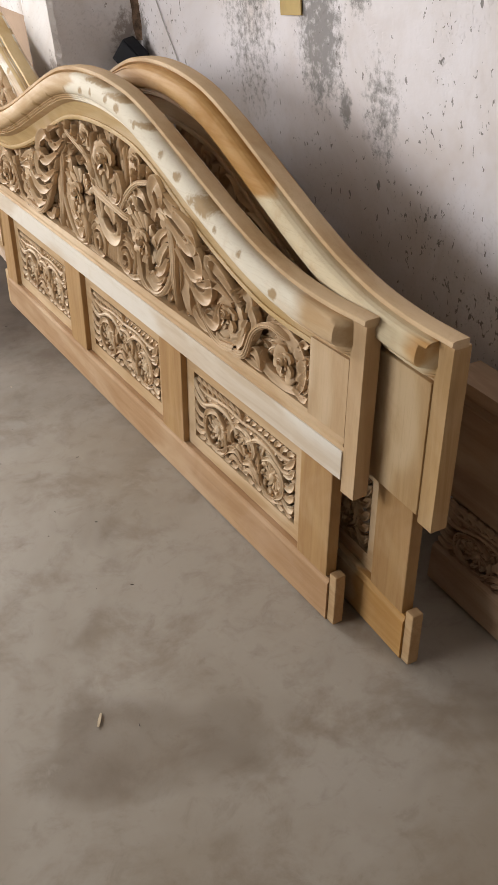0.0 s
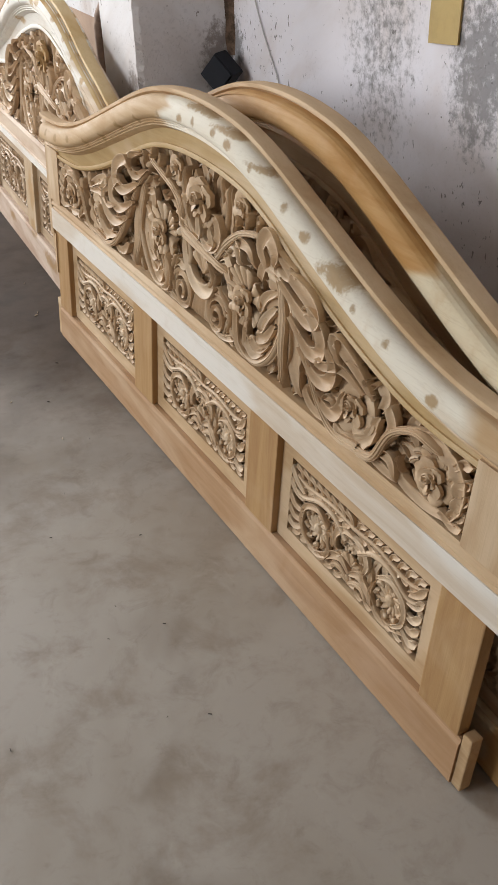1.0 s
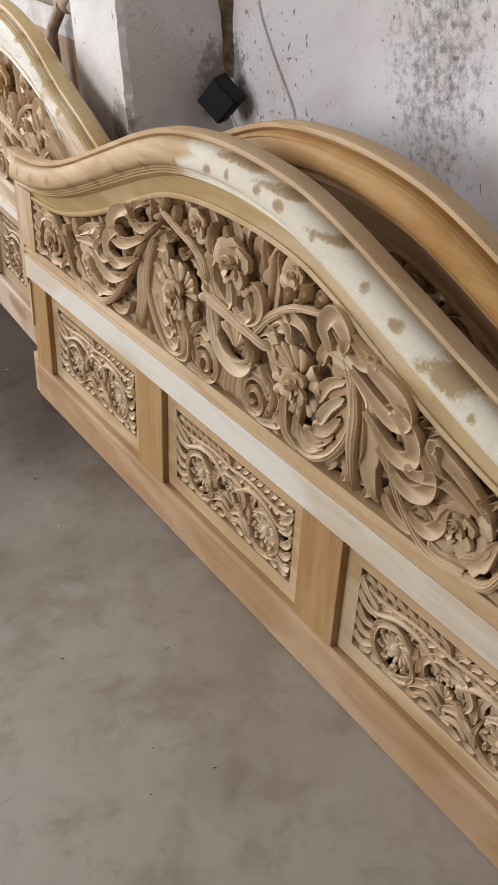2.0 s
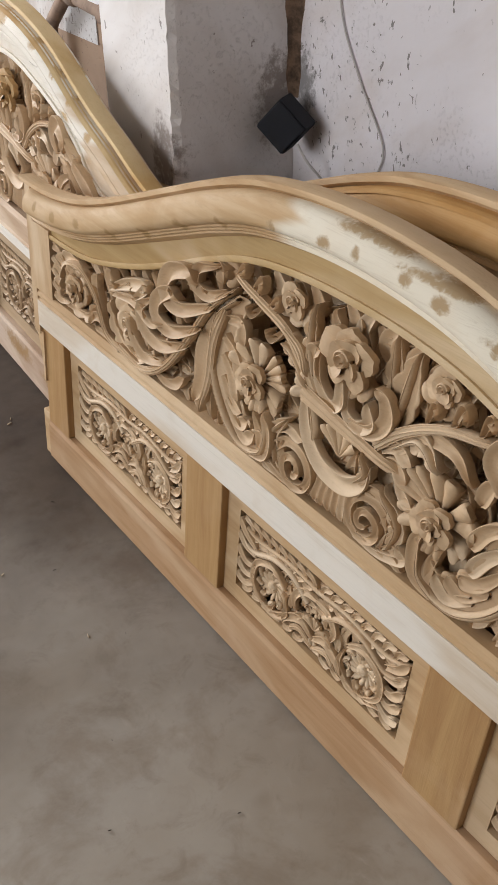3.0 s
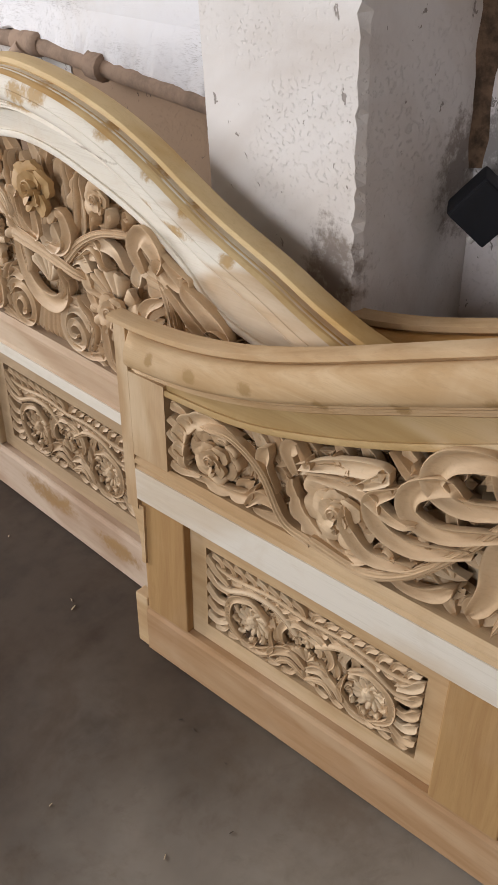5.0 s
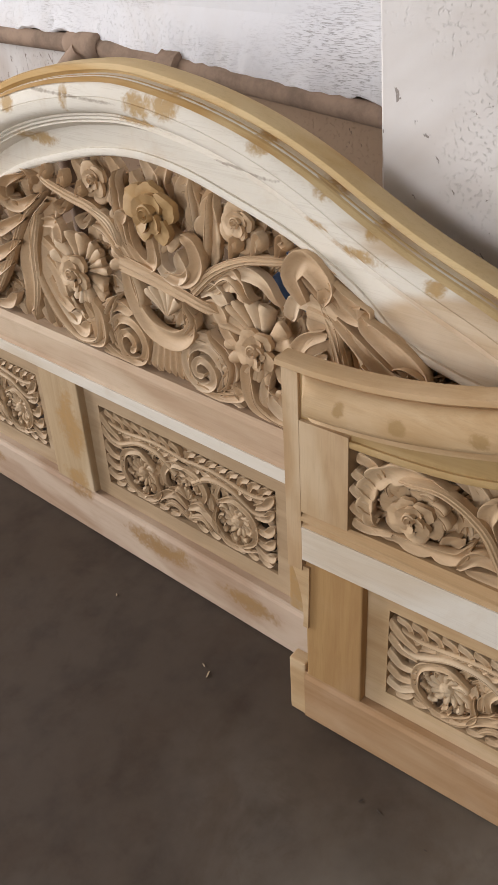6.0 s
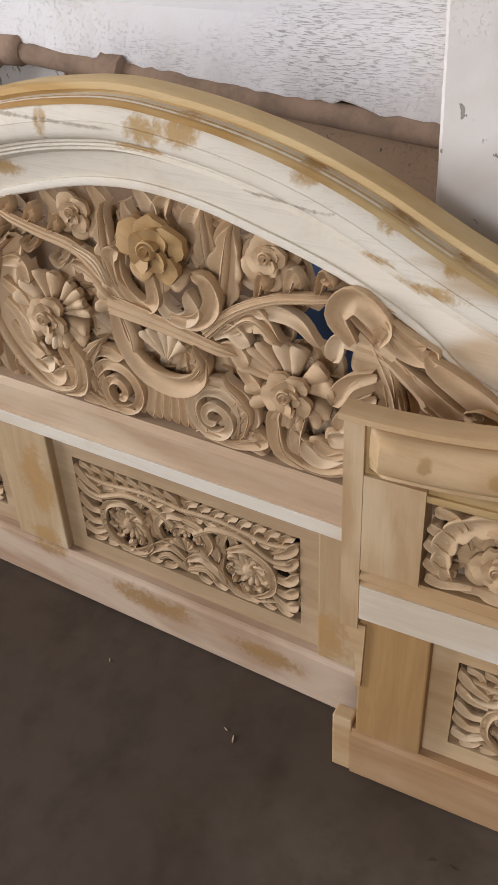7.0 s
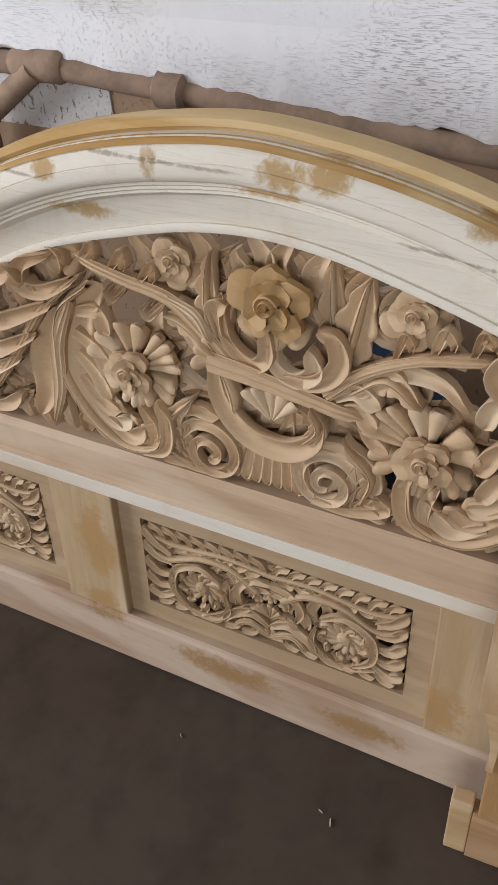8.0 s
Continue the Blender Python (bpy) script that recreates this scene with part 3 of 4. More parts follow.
def crest_carving(open_at, seed):
    """The pieces of the pierced carving under the arch: (name, mesh)."""
    rnd = random.Random(seed)

    def warp(x, z):
        k = max(0.0, min(1.0, (abs(x) - 0.3) / 0.15))
        ref = (1 - k) * blend(STEEP_INN, abs(x)) + k * blend(INN, abs(x))
        top = open_at(x)
        x = max(-SIDE + 0.004, min(SIDE - 0.004, x))
        return x, max(LOW + 0.003, min(top - 0.004, LOW + (z - LOW) * (top - LOW) / (ref - LOW)))

    work = Relief(0.014, warp)
    blade, fan, rose = work.blade, work.fan, work.rose
    # the slanting bough in the middle and the loops that hang over it
    blade([(-0.062, 0.629), (0.0, 0.621), (0.06, 0.611), (0.13, 0.598)], 0.0145, "stem", "ridged", -0.008, 0.016, 0.0, name="bough")
    fan(-0.05, 0.628, 0.004, 0.034, 95, 215, 3, -0.006, 0.014)
    blade([(-0.045, 0.715), (-0.038, 0.66), (-0.006, 0.636), (0.014, 0.652), (0.014, 0.692)], 0.0115, "finger", "cup", -0.004, 0.014, 0.012)
    blade([(0.024, 0.69), (0.022, 0.645), (0.05, 0.63), (0.074, 0.648), (0.066, 0.676)], 0.0125, "finger", "cup", -0.006, 0.014, 0.012)
    blade([(0.036, 0.632), (0.075, 0.634), (0.102, 0.662), (0.096, 0.694), (0.076, 0.7)], 0.0125, "moon", "cup", -0.010, 0.015, 0.008)
    blade([(-0.03, 0.648), (-0.05, 0.662), (-0.052, 0.695), (-0.034, 0.706)], 0.0125, "finger", "cup", -0.004, 0.014, 0.01)
    # sprays above the bough
    work.feather([(-0.048, 0.65), (-0.062, 0.7), (-0.052, 0.765)], 0.017, 5, -0.002)
    blade([(-0.045, 0.655), (-0.045, 0.70), (-0.018, 0.735), (-0.03, 0.765)], 0.014, "moon", "cup", 0.006, 0.013, 0.006)
    blade([(-0.04, 0.632), (-0.07, 0.665), (-0.11, 0.697), (-0.17, 0.71), (-0.24, 0.728)], 0.0115, "stem", "ridged", -0.005, 0.015, 0.004, name="bough")
    work.fingers([(-0.24, 0.722), (-0.12, 0.703)], 1, (0.034, 0.036, 0.034), 0.5, -0.002)
    work.fingers([(-0.1, 0.69), (-0.2, 0.713)], 1, (0.032, 0.03), 0.5, 0.0)
    fan(-0.236, 0.722, 0.004, 0.03, 120, 250, 3, 0.0)
    blade([(-0.11, 0.70), (-0.075, 0.685), (-0.055, 0.655)], 0.008, "leaf", "ridged", -0.009, 0.014, 0.004)
    work.feather([(-0.12, 0.672), (-0.09, 0.665), (-0.052, 0.638)], 0.016, 3, -0.003)
    rose(-0.103, 0.745, 0.026, -0.01, 4, 0.6, name="bud")
    fan(-0.103, 0.742, 0.012, 0.037, 190, 350, 3, 0.0, 0.012, 0.004)
    work.feather([(0.1, 0.64), (0.112, 0.70), (0.128, 0.765)], 0.028, 4, 0.004)
    work.feather([(0.095, 0.66), (0.085, 0.71), (0.085, 0.775)], 0.02, 4, 0.012)
    blade([(0.085, 0.62), (0.13, 0.66), (0.19, 0.69), (0.262, 0.705)], 0.0085, "stem", "ridged", -0.007, 0.015, 0.004, name="bough")
    blade([(0.10, 0.628), (0.15, 0.665), (0.21, 0.668), (0.245, 0.64)], 0.012, "leaf", "cup", -0.004, 0.013, 0.008)
    work.feather([(0.115, 0.628), (0.155, 0.655), (0.196, 0.632)], 0.02, 4, -0.004)
    work.fingers([(0.15, 0.682), (0.27, 0.71)], 1, (0.03, 0.034, 0.034), 0.6, -0.002)
    rose(0.176, 0.738, 0.027, -0.01, 4, 0.2, name="bud")
    fan(0.178, 0.735, 0.012, 0.042, 185, 345, 3, 0.0, 0.012, 0.004)
    for q in ([(0.09, 0.615), (0.12, 0.632), (0.15, 0.618)], [(0.1, 0.6), (0.125, 0.606), (0.146, 0.588)]):
        blade(q, 0.014, "finger", "cup", -0.005, 0.013, 0.006)
    blade([(0.125, 0.596), (0.138, 0.575), (0.162, 0.56)], 0.011, "finger", "cup", -0.002, 0.013, 0.008)
    rose(0.021, 0.722, 0.047, -0.014, 5, 0.3)
    fan(0.021, 0.715, 0.02, 0.055, 205, 330, 3, -0.006, 0.013, 0.002)
    # the shell in its cup, the flutes under it and the two volutes
    fan(0.014, 0.556, 0.004, 0.053, 38, 142, 5, -0.002, 0.012, 0.006)
    blade([(-0.058, 0.628), (-0.05, 0.575), (-0.015, 0.535), (0.035, 0.527), (0.072, 0.55), (0.082, 0.585)], 0.0165, "moon", "cup", -0.006, 0.014, 0.006, (0, 0))
    blade([(-0.05, 0.625), (-0.035, 0.585), (-0.03, 0.56)], 0.008, "leaf", "round", -0.004, 0.013, 0.004)
    work.feather([(0.06, 0.545), (0.078, 0.57), (0.07, 0.602)], 0.013, 3, -0.006)
    for k in range(8):
        x = -0.028 + 0.0125 * k
        blade([(x + 0.001 * (3.5 - k), 0.522), (x, 0.495), (x + 0.0028 * (k - 3.5), 0.458)], 0.0082, "finger", "cup", 0.002, 0.012, 0.006)
    for m, cx, cz in ((-1, -0.07, 0.488), (1, 0.088, 0.493)):
        work.scroll(cx, cz, 0.047, 90 - 70 * m, 1.75, 0.0165, m, -0.003, 0.014)
        for k in range(4):
            a = radians(90 + m * (-8 - 26 * k))
            o = (cx + m * 0.026, cz - 0.034)
            blade([o, (o[0] + 0.03 * math.cos(a), o[1] + 0.036 * math.sin(a)), (o[0] + 0.05 * math.cos(a) , o[1] + 0.066 * math.sin(a) - 0.003 * k)], 0.0085, "leaf", "cup", -0.001, 0.011, 0.004)
        blade([(cx - m * 0.02, 0.458), (cx + m * 0.03, 0.457), (cx + m * 0.075, 0.475), (cx + m * 0.06, 0.492)], 0.009, "finger", "cup", -0.002, 0.013, 0.005)
        work.feather([(cx + m * 0.045, 0.475), (cx + m * 0.055, 0.52), (cx + m * 0.02, 0.565)], 0.017, 4, -0.001)
        blade([(cx + m * 0.05, 0.53), (cx + m * 0.02, 0.548), (cx - m * 0.015, 0.545)], 0.011, "finger", "cup", -0.003, 0.013, 0.004)
    # the two great roses with their loose petals
    for cx, cz, m in ((-0.176, 0.584, -1), (0.203, 0.567, 1)):
        rose(cx, cz, 0.034, -0.016, 5, 0.9)
        for a, r, sweep, n in ((150, 0.064, 54, 2), (88, 0.068, 46, 2), (32, 0.074, 52, 4), (-22, 0.066, 40, 2), (-70, 0.052, 40, 2), (215, 0.058, 44, 2), (262, 0.052, 36, 2)):
            mid = a if m < 0 else 180 - a
            fan(cx, cz, 0.016, r, mid - sweep / 2, mid + sweep / 2, n, -0.003 + 0.002 * math.sin(a), 0.013, 0.005)
    # both wings
    for m in (-1, 1):
        w = lambda x, z: (m * x + (0.055 * max(0.0, min(1.0, (0.66 - x) / 0.3)) if m > 0 else 0.0), z)
        line = lambda *q: [w(x, z) for x, z in q]
        # the great curled leaf round the rose
        inner = (0, 7) if m < 0 else (7, 0)
        blade(line((0.215, 0.69), (0.255, 0.63), (0.252, 0.56), (0.225, 0.505), (0.175, 0.482), (0.14, 0.505)), 0.037, "moon", "cup", 0.002, 0.018, 0.006, inner, steps=42)
        blade(line((0.225, 0.69), (0.278, 0.64), (0.285, 0.56), (0.252, 0.495), (0.2, 0.462), (0.145, 0.476), (0.132, 0.53)), 0.006, "moon", "round", -0.006, 0.015, 0.004, name="rib", steps=34)
        for x0, z0, x1, z1, x2, z2 in ((0.258, 0.62, 0.225, 0.6, 0.205, 0.565), (0.258, 0.59, 0.232, 0.565, 0.212, 0.53), (0.255, 0.555, 0.23, 0.525, 0.2, 0.515),
                                       (0.243, 0.52, 0.21, 0.495, 0.183, 0.508), (0.225, 0.495, 0.19, 0.476, 0.165, 0.497), (0.25, 0.65, 0.215, 0.655, 0.205, 0.625)):
            blade(line((x0, z0), (x1, z1), (x2, z2)), 0.0135, "finger", "cup", -0.005, 0.013, 0.006)
        blade(line((0.17, 0.462), (0.135, 0.478), (0.128, 0.525), (0.14, 0.55)), 0.0105, "moon", "cup", -0.01, 0.014, 0.006)
        blade(line((0.155, 0.47), (0.155, 0.505), (0.17, 0.54)), 0.009, "leaf", "cup", -0.004, 0.013, 0.006)
        # tails that drop to the rail
        blade(line((0.255, 0.665), (0.285, 0.6), (0.292, 0.53), (0.312, 0.462)), 0.0125, "leaf", "ridged", -0.006, 0.015, 0.006)
        blade(line((0.285, 0.64), (0.32, 0.57), (0.325, 0.51), (0.352, 0.46)), 0.026, "leaf", "cup", 0.004, 0.014, 0.004, (0, 4))
        blade(line((0.29, 0.62), (0.3, 0.55), (0.298, 0.5), (0.285, 0.458)), 0.012, "leaf", "cup", 0.0, 0.013, 0.004)
        # the climbing stem with its scooped fingers
        stem = line((0.585, 0.462), (0.5, 0.456), (0.43, 0.492), (0.362, 0.565), (0.3, 0.645), (0.235, 0.702))
        blade(stem, 0.0085, "stem", "ridged", -0.008, 0.015, 0.0, name="stem", steps=34)
        blade(line((0.244, 0.695), (0.293, 0.671), (0.324, 0.680), (0.314, 0.711), (0.272, 0.731)), 0.012, "moon", "cup", -0.008, 0.02, 0.01, steps=24)
        blade(line((0.283, 0.656), (0.368, 0.623), (0.412, 0.638), (0.396, 0.675), (0.341, 0.695), (0.320, 0.680)), 0.0165, "moon", "cup", -0.012, 0.02, 0.01, steps=24)
        blade(line((0.319, 0.606), (0.393, 0.574), (0.438, 0.587), (0.436, 0.620), (0.391, 0.644), (0.369, 0.634)), 0.0155, "moon", "cup", -0.01, 0.02, 0.01, steps=24)
        blade(line((0.353, 0.564), (0.428, 0.535), (0.478, 0.548), (0.490, 0.584), (0.455, 0.615)), 0.0145, "moon", "cup", -0.008, 0.02, 0.01, steps=24)
        blade(line((0.425, 0.502), (0.489, 0.489), (0.523, 0.516), (0.533, 0.550)), 0.0125, "moon", "cup", -0.005, 0.02, 0.01, steps=24)
        blade(line((0.593, 0.572), (0.517, 0.586), (0.461, 0.572), (0.427, 0.572)), 0.009, "moon", "cup", -0.01, 0.02, 0.01, steps=24)
        blade(line((0.611, 0.575), (0.542, 0.608), (0.476, 0.626), (0.517, 0.588)), 0.012, "moon", "cup", -0.006, 0.02, 0.01, steps=24)
        work.fingers(stem[1:], -m, (0.04, 0.045, 0.05, 0.05, 0.045), 0.9, 0.006)
        work.fingers(line((0.5, 0.645), (0.33, 0.715)), m, (0.04, 0.042, 0.038), 0.7, 0.008)
        blade(line((0.43, 0.6), (0.40, 0.66), (0.345, 0.69), (0.335, 0.66)), 0.014, "finger", "cup", -0.004, 0.014, 0.01)
        blade(line((0.36, 0.66), (0.32, 0.71), (0.275, 0.722), (0.262, 0.70)), 0.013, "finger", "cup", -0.003, 0.014, 0.01)
        blade(line((0.48, 0.475), (0.44, 0.462), (0.40, 0.47), (0.372, 0.495)), 0.012, "finger", "cup", 0.0, 0.014, 0.006)
        # the flower of the wing in its wreath
        fan(*w(0.548, 0.53), 0.014, 0.06, 0, 360, 8, 0.0, 0.012, 0.005)
        rose(*w(0.548, 0.53), 0.037, -0.008, 5, 0.4)
        blade(line((0.61, 0.565), (0.555, 0.595), (0.5, 0.59), (0.47, 0.555)), 0.009, "finger", "cup", -0.004, 0.014, 0.008)
        blade(line((0.63, 0.54), (0.605, 0.49), (0.55, 0.463), (0.49, 0.476)), 0.0155, "moon", "cup", -0.004, 0.014, 0.006, (5, 5), steps=32)
        work.fingers(line((0.64, 0.6), (0.46, 0.63)), m, (0.03, 0.034, 0.034), 0.6, 0.002)
        work.fingers(line((0.59, 0.5), (0.49, 0.56)), m, (0.026, 0.028), 0.6, 0.002)
        # the forked stem between the flower and the end wreath
        blade(line((0.585, 0.458), (0.635, 0.472), (0.675, 0.535), (0.73, 0.568), (0.79, 0.562)), 0.0085, "stem", "ridged", -0.008, 0.015, 0.004, name="stem", steps=24)
        blade(line((0.655, 0.505), (0.675, 0.545), (0.665, 0.58)), 0.014, "finger", "cup", -0.004, 0.014, 0.008)
        blade(line((0.64, 0.482), (0.68, 0.488), (0.705, 0.46)), 0.0105, "leaf", "cup", -0.004, 0.013, 0.008)
        blade(line((0.625, 0.55), (0.64, 0.58), (0.62, 0.6)), 0.015, "finger", "cup", 0.004, 0.014, 0.006)
        blade(line((0.6, 0.458), (0.66, 0.458), (0.7, 0.456)), 0.01, "leaf", "cup", 0.002, 0.012, 0.004)
        # end wreath
        fan(*w(0.775, 0.512), 0.01, 0.047, 0, 360, 7, 0.002, 0.012, 0.004)
        rose(*w(0.772, 0.51), 0.032, -0.008, 5, 0.7)
        blade(line((0.72, 0.566), (0.78, 0.572), (0.828, 0.545), (0.838, 0.5), (0.825, 0.468)), 0.016, "moon", "cup", -0.006, 0.014, 0.004, (7, 7), steps=42)
        blade(line((0.835, 0.466), (0.77, 0.46), (0.71, 0.47), (0.69, 0.5)), 0.012, "leaf", "cup", -0.001, 0.013, 0.006, (4, 0), steps=26)
        for q in (((0.815, 0.552), (0.832, 0.57), (0.852, 0.578)), ((0.826, 0.53), (0.844, 0.54), (0.855, 0.552)), ((0.828, 0.505), (0.846, 0.512), (0.857, 0.528)),
                  ((0.82, 0.482), (0.842, 0.482), (0.857, 0.498)), ((0.8, 0.468), (0.835, 0.462), (0.855, 0.472))):
            blade(line(*q), 0.0095, "finger", "cup", -0.003, 0.013, 0.008)
        for k in range(6):
            a = radians(20 + 28 * k)
            blade(line((0.772 + 0.036 * math.cos(a), 0.512 + 0.036 * math.sin(a)), (0.772 + 0.044 * math.cos(a + 0.2), 0.512 + 0.042 * math.sin(a + 0.2)), (0.772 + 0.05 * math.cos(a + 0.4), 0.512 + 0.046 * math.sin(a + 0.4))), 0.0065, "finger", "round", 0.0, 0.012, 0.004, name="bead")
    blade([(0.29, 0.66), (0.268, 0.69), (0.29, 0.715), (0.325, 0.695), (0.318, 0.668)], 0.016, "moon", "cup", -0.012, 0.018, 0.008, steps=20)
    blade([(0.29, 0.655), (0.33, 0.65), (0.372, 0.625), (0.385, 0.6)], 0.019, "stem", "round", -0.006, 0.015, 0.004, steps=16)
    # tips tucked under the arch and along the rail
    for k in range(34):
        x = -0.84 + 1.68 * (k + 0.5) / 34 + rnd.uniform(-0.012, 0.012)
        m, z = (-1 if x < 0 else 1), open_at(x)
        work.warp = lambda x, z: (x, z)
        blade([(x, z - 0.055), (x - 0.018 * m, z - 0.03), (x + 0.004 * m, z + 0.004)], 0.014, "leaf", "cup", 0.011, 0.012, 0.002)
        blade([(x, LOW + 0.04), (x + 0.02 * m, LOW + 0.022), (x + 0.004 * m, LOW - 0.006)], 0.013, "leaf", "cup", 0.010, 0.012, 0.002)
    # broad leaves of the deep layer, with the pierced places left free
    holes = ((-0.268, 0.70, 0.028), (-0.185, 0.662, 0.026), (0.014, 0.66, 0.02), (0.055, 0.662, 0.02), (0.124, 0.59, 0.02), (0.248, 0.644, 0.02), (0.25, 0.545, 0.012), (-0.075, 0.75, 0.012),
             (0.222, 0.735, 0.014), (-0.095, 0.59, 0.014), (0.175, 0.50, 0.016), (0.3, 0.69, 0.016), (-0.32, 0.66, 0.012), (-0.36, 0.6, 0.012), (0.47, 0.6, 0.024), (-0.43, 0.6, 0.024), (0.42, 0.65, 0.016), (-0.36, 0.66, 0.016), (-0.49, 0.565, 0.016), (0.53, 0.57, 0.014), (0.63, 0.52, 0.012))
    made = 0
    for _ in range(4000):
        x, z, a, L = rnd.uniform(-0.85, 0.85), rnd.uniform(0.455, 0.77), rnd.uniform(0, math.tau), rnd.uniform(0.06, 0.1)
        x2, z2 = x + L * math.cos(a), z + L * math.sin(a)
        b = a + rnd.choice((-0.7, 0.7))
        xm, zm = x + 0.5 * L * math.cos(b), z + 0.5 * L * math.sin(b)
        if made == 260:
            break
        if abs(x2) > 0.86 or z2 < 0.45 or z > open_at(x) - 0.004 or z2 > open_at(x2) - 0.004:
            continue
        if any(math.hypot(p - hx, q - hz) < hr + 0.014 for hx, hz, hr in holes for p, q in ((x, z), (xm, zm), (x2, z2))):
            continue
        blade([(x, z), (xm, zm), (x2, z2)], rnd.uniform(0.014, 0.02), "leaf", "cup", rnd.uniform(0.016, 0.024), 0.012, 0.004)
        made += 1
    return work.made


def panel_carving():
    """The pieces of one lower panel, about its centre: (name, mesh)."""
    work = Relief(0.008)
    rnd = random.Random(5)
    B, H = 0.010, 0.009

    def blade(pts, w, shape="leaf", sect="cup", base=0.0, curl=0.003, name="leaf", **k):
        work.blade(pts, w, shape, sect, B + base, H, curl, name=name, **k)

    for m in (-1, 1):
        line = lambda *q: [(m * x, z) for x, z in q]
        cx, cz = 0.114, -0.026
        # wreath with its flower
        work.daisy(m * cx, cz, 0.03, B + 0.003, 12)
        blade(line((cx - 0.035, cz + 0.03), (cx, cz + 0.047), (cx + 0.04, cz + 0.028), (cx + 0.045, cz - 0.015), (cx + 0.015, cz - 0.044)), 0.0062, "moon", "cup", -0.003, steps=22)
        blade(line((cx + 0.05, cz - 0.035), (cx - 0.005, cz - 0.052), (cx - 0.045, cz - 0.026), (cx - 0.042, cz + 0.012)), 0.0062, "moon", "cup", -0.002, steps=20)
        for k in range(9):
            a = math.tau * k / 9 + 0.2
            blade(line((cx + 0.026 * math.cos(a), cz + 0.026 * math.sin(a)), (cx + 0.034 * math.cos(a + 0.15), cz + 0.034 * math.sin(a + 0.15)), (cx + 0.038 * math.cos(a + 0.4), cz + 0.038 * math.sin(a + 0.4))), 0.005, "finger", "round", 0.001)
        # long stem over the wreath with the garland of leaves
        blade(line((0.02, 0.012), (0.06, 0.038), (0.11, 0.04), (0.16, 0.02), (0.192, 0.028)), 0.0055, "stem", "round", -0.003, name="stem", steps=24)
        blade(line((0.0, 0.052), (0.07, 0.058), (0.15, 0.05), (0.198, 0.062)), 0.0042, "stem", "round", -0.001, name="stem", steps=18)
        for k in range(8):
            x = 0.006 + 0.0235 * k
            blade(line((x, 0.054 - 0.001 * (k % 2)), (x + 0.008, 0.07), (x + 0.026, 0.078)), 0.0066, "finger", "cup", 0.0)
            blade(line((x + 0.004, 0.056), (x + 0.018, 0.044), (x + 0.032, 0.046)), 0.006, "finger", "cup", 0.001)
        # scooped tips at the end of the panel
        for z0, z1, z2 in ((0.03, 0.045, 0.072), (0.014, 0.02, 0.044), (-0.012, -0.012, 0.012), (-0.034, -0.038, -0.018), (-0.05, -0.062, -0.05)):
            blade(line((0.16, z0), (0.184, z1), (0.204, z2)), 0.0092, "finger", "cup", -0.003, 0.005)
            blade(line((0.16, z0 - 0.01), (0.178, z1 - 0.006), (0.188, z2 - 0.012)), 0.0045, "leaf", "cup", 0.002)
        # foot leaves
        for k in range(6):
            x = 0.016 + 0.029 * k
            blade(line((x, -0.058), (x + 0.012, -0.076), (x + 0.032, -0.078)), 0.0068, "finger", "cup", 0.0)
        blade(line((0.0, -0.05), (0.03, -0.034), (0.062, -0.05), (0.075, -0.07)), 0.0085, "moon", "cup", -0.002, steps=16)
        blade(line((0.0, -0.072), (0.035, -0.056), (0.06, -0.074)), 0.007, "moon", "ridged", 0.0)
        # the middle: arcs and small buds
        blade(line((0.0, 0.036), (0.03, 0.032), (0.05, 0.006), (0.042, -0.02)), 0.007, "moon", "cup", -0.003, steps=16)
        blade(line((0.0, 0.02), (0.022, 0.016), (0.03, -0.004)), 0.006, "moon", "cup", 0.0)
        blade(line((0.048, 0.008), (0.06, -0.008), (0.058, -0.03)), 0.006, "finger", "cup", 0.001)
        blade(line((0.012, -0.02), (0.03, -0.022), (0.045, -0.038)), 0.007, "finger", "cup", 0.0)
        work.daisy(m * 0.022, -0.004, 0.010, B, 5, name="bud")
    work.fan(0.0, -0.034, 0.002, 0.03, 20, 160, 7, B - 0.002, 0.008, 0.003)
    work.fan(0.0, -0.082, 0.002, 0.026, 15, 165, 6, B, 0.007, 0.002)
    work.daisy(0.0, 0.008, 0.012, B - 0.003, 6, name="bud")
    work.rim = 0.006
    for k in range(120):
        x, z, a = rnd.uniform(-0.203, 0.203), rnd.uniform(-0.08, 0.08), rnd.uniform(0, math.tau)
        x2, z2 = max(-0.205, min(0.205, x + 0.05 * math.cos(a))), max(-0.085, min(0.085, z + 0.05 * math.sin(a)))
        work.blade([(x, z), (0.5 * (x + x2) + 0.012 * math.sin(a), 0.5 * (z + z2)), (x2, z2)], 0.009, "leaf", "cup", B + rnd.uniform(0.003, 0.010), 0.006, 0.002)
    return work.made


CREST, STEEP_CREST = crest_carving(lambda x: blend(INN, abs(x)), 11), crest_carving(lambda x: blend(STEEP_INN, abs(x)), 11)
PANEL = panel_carving()


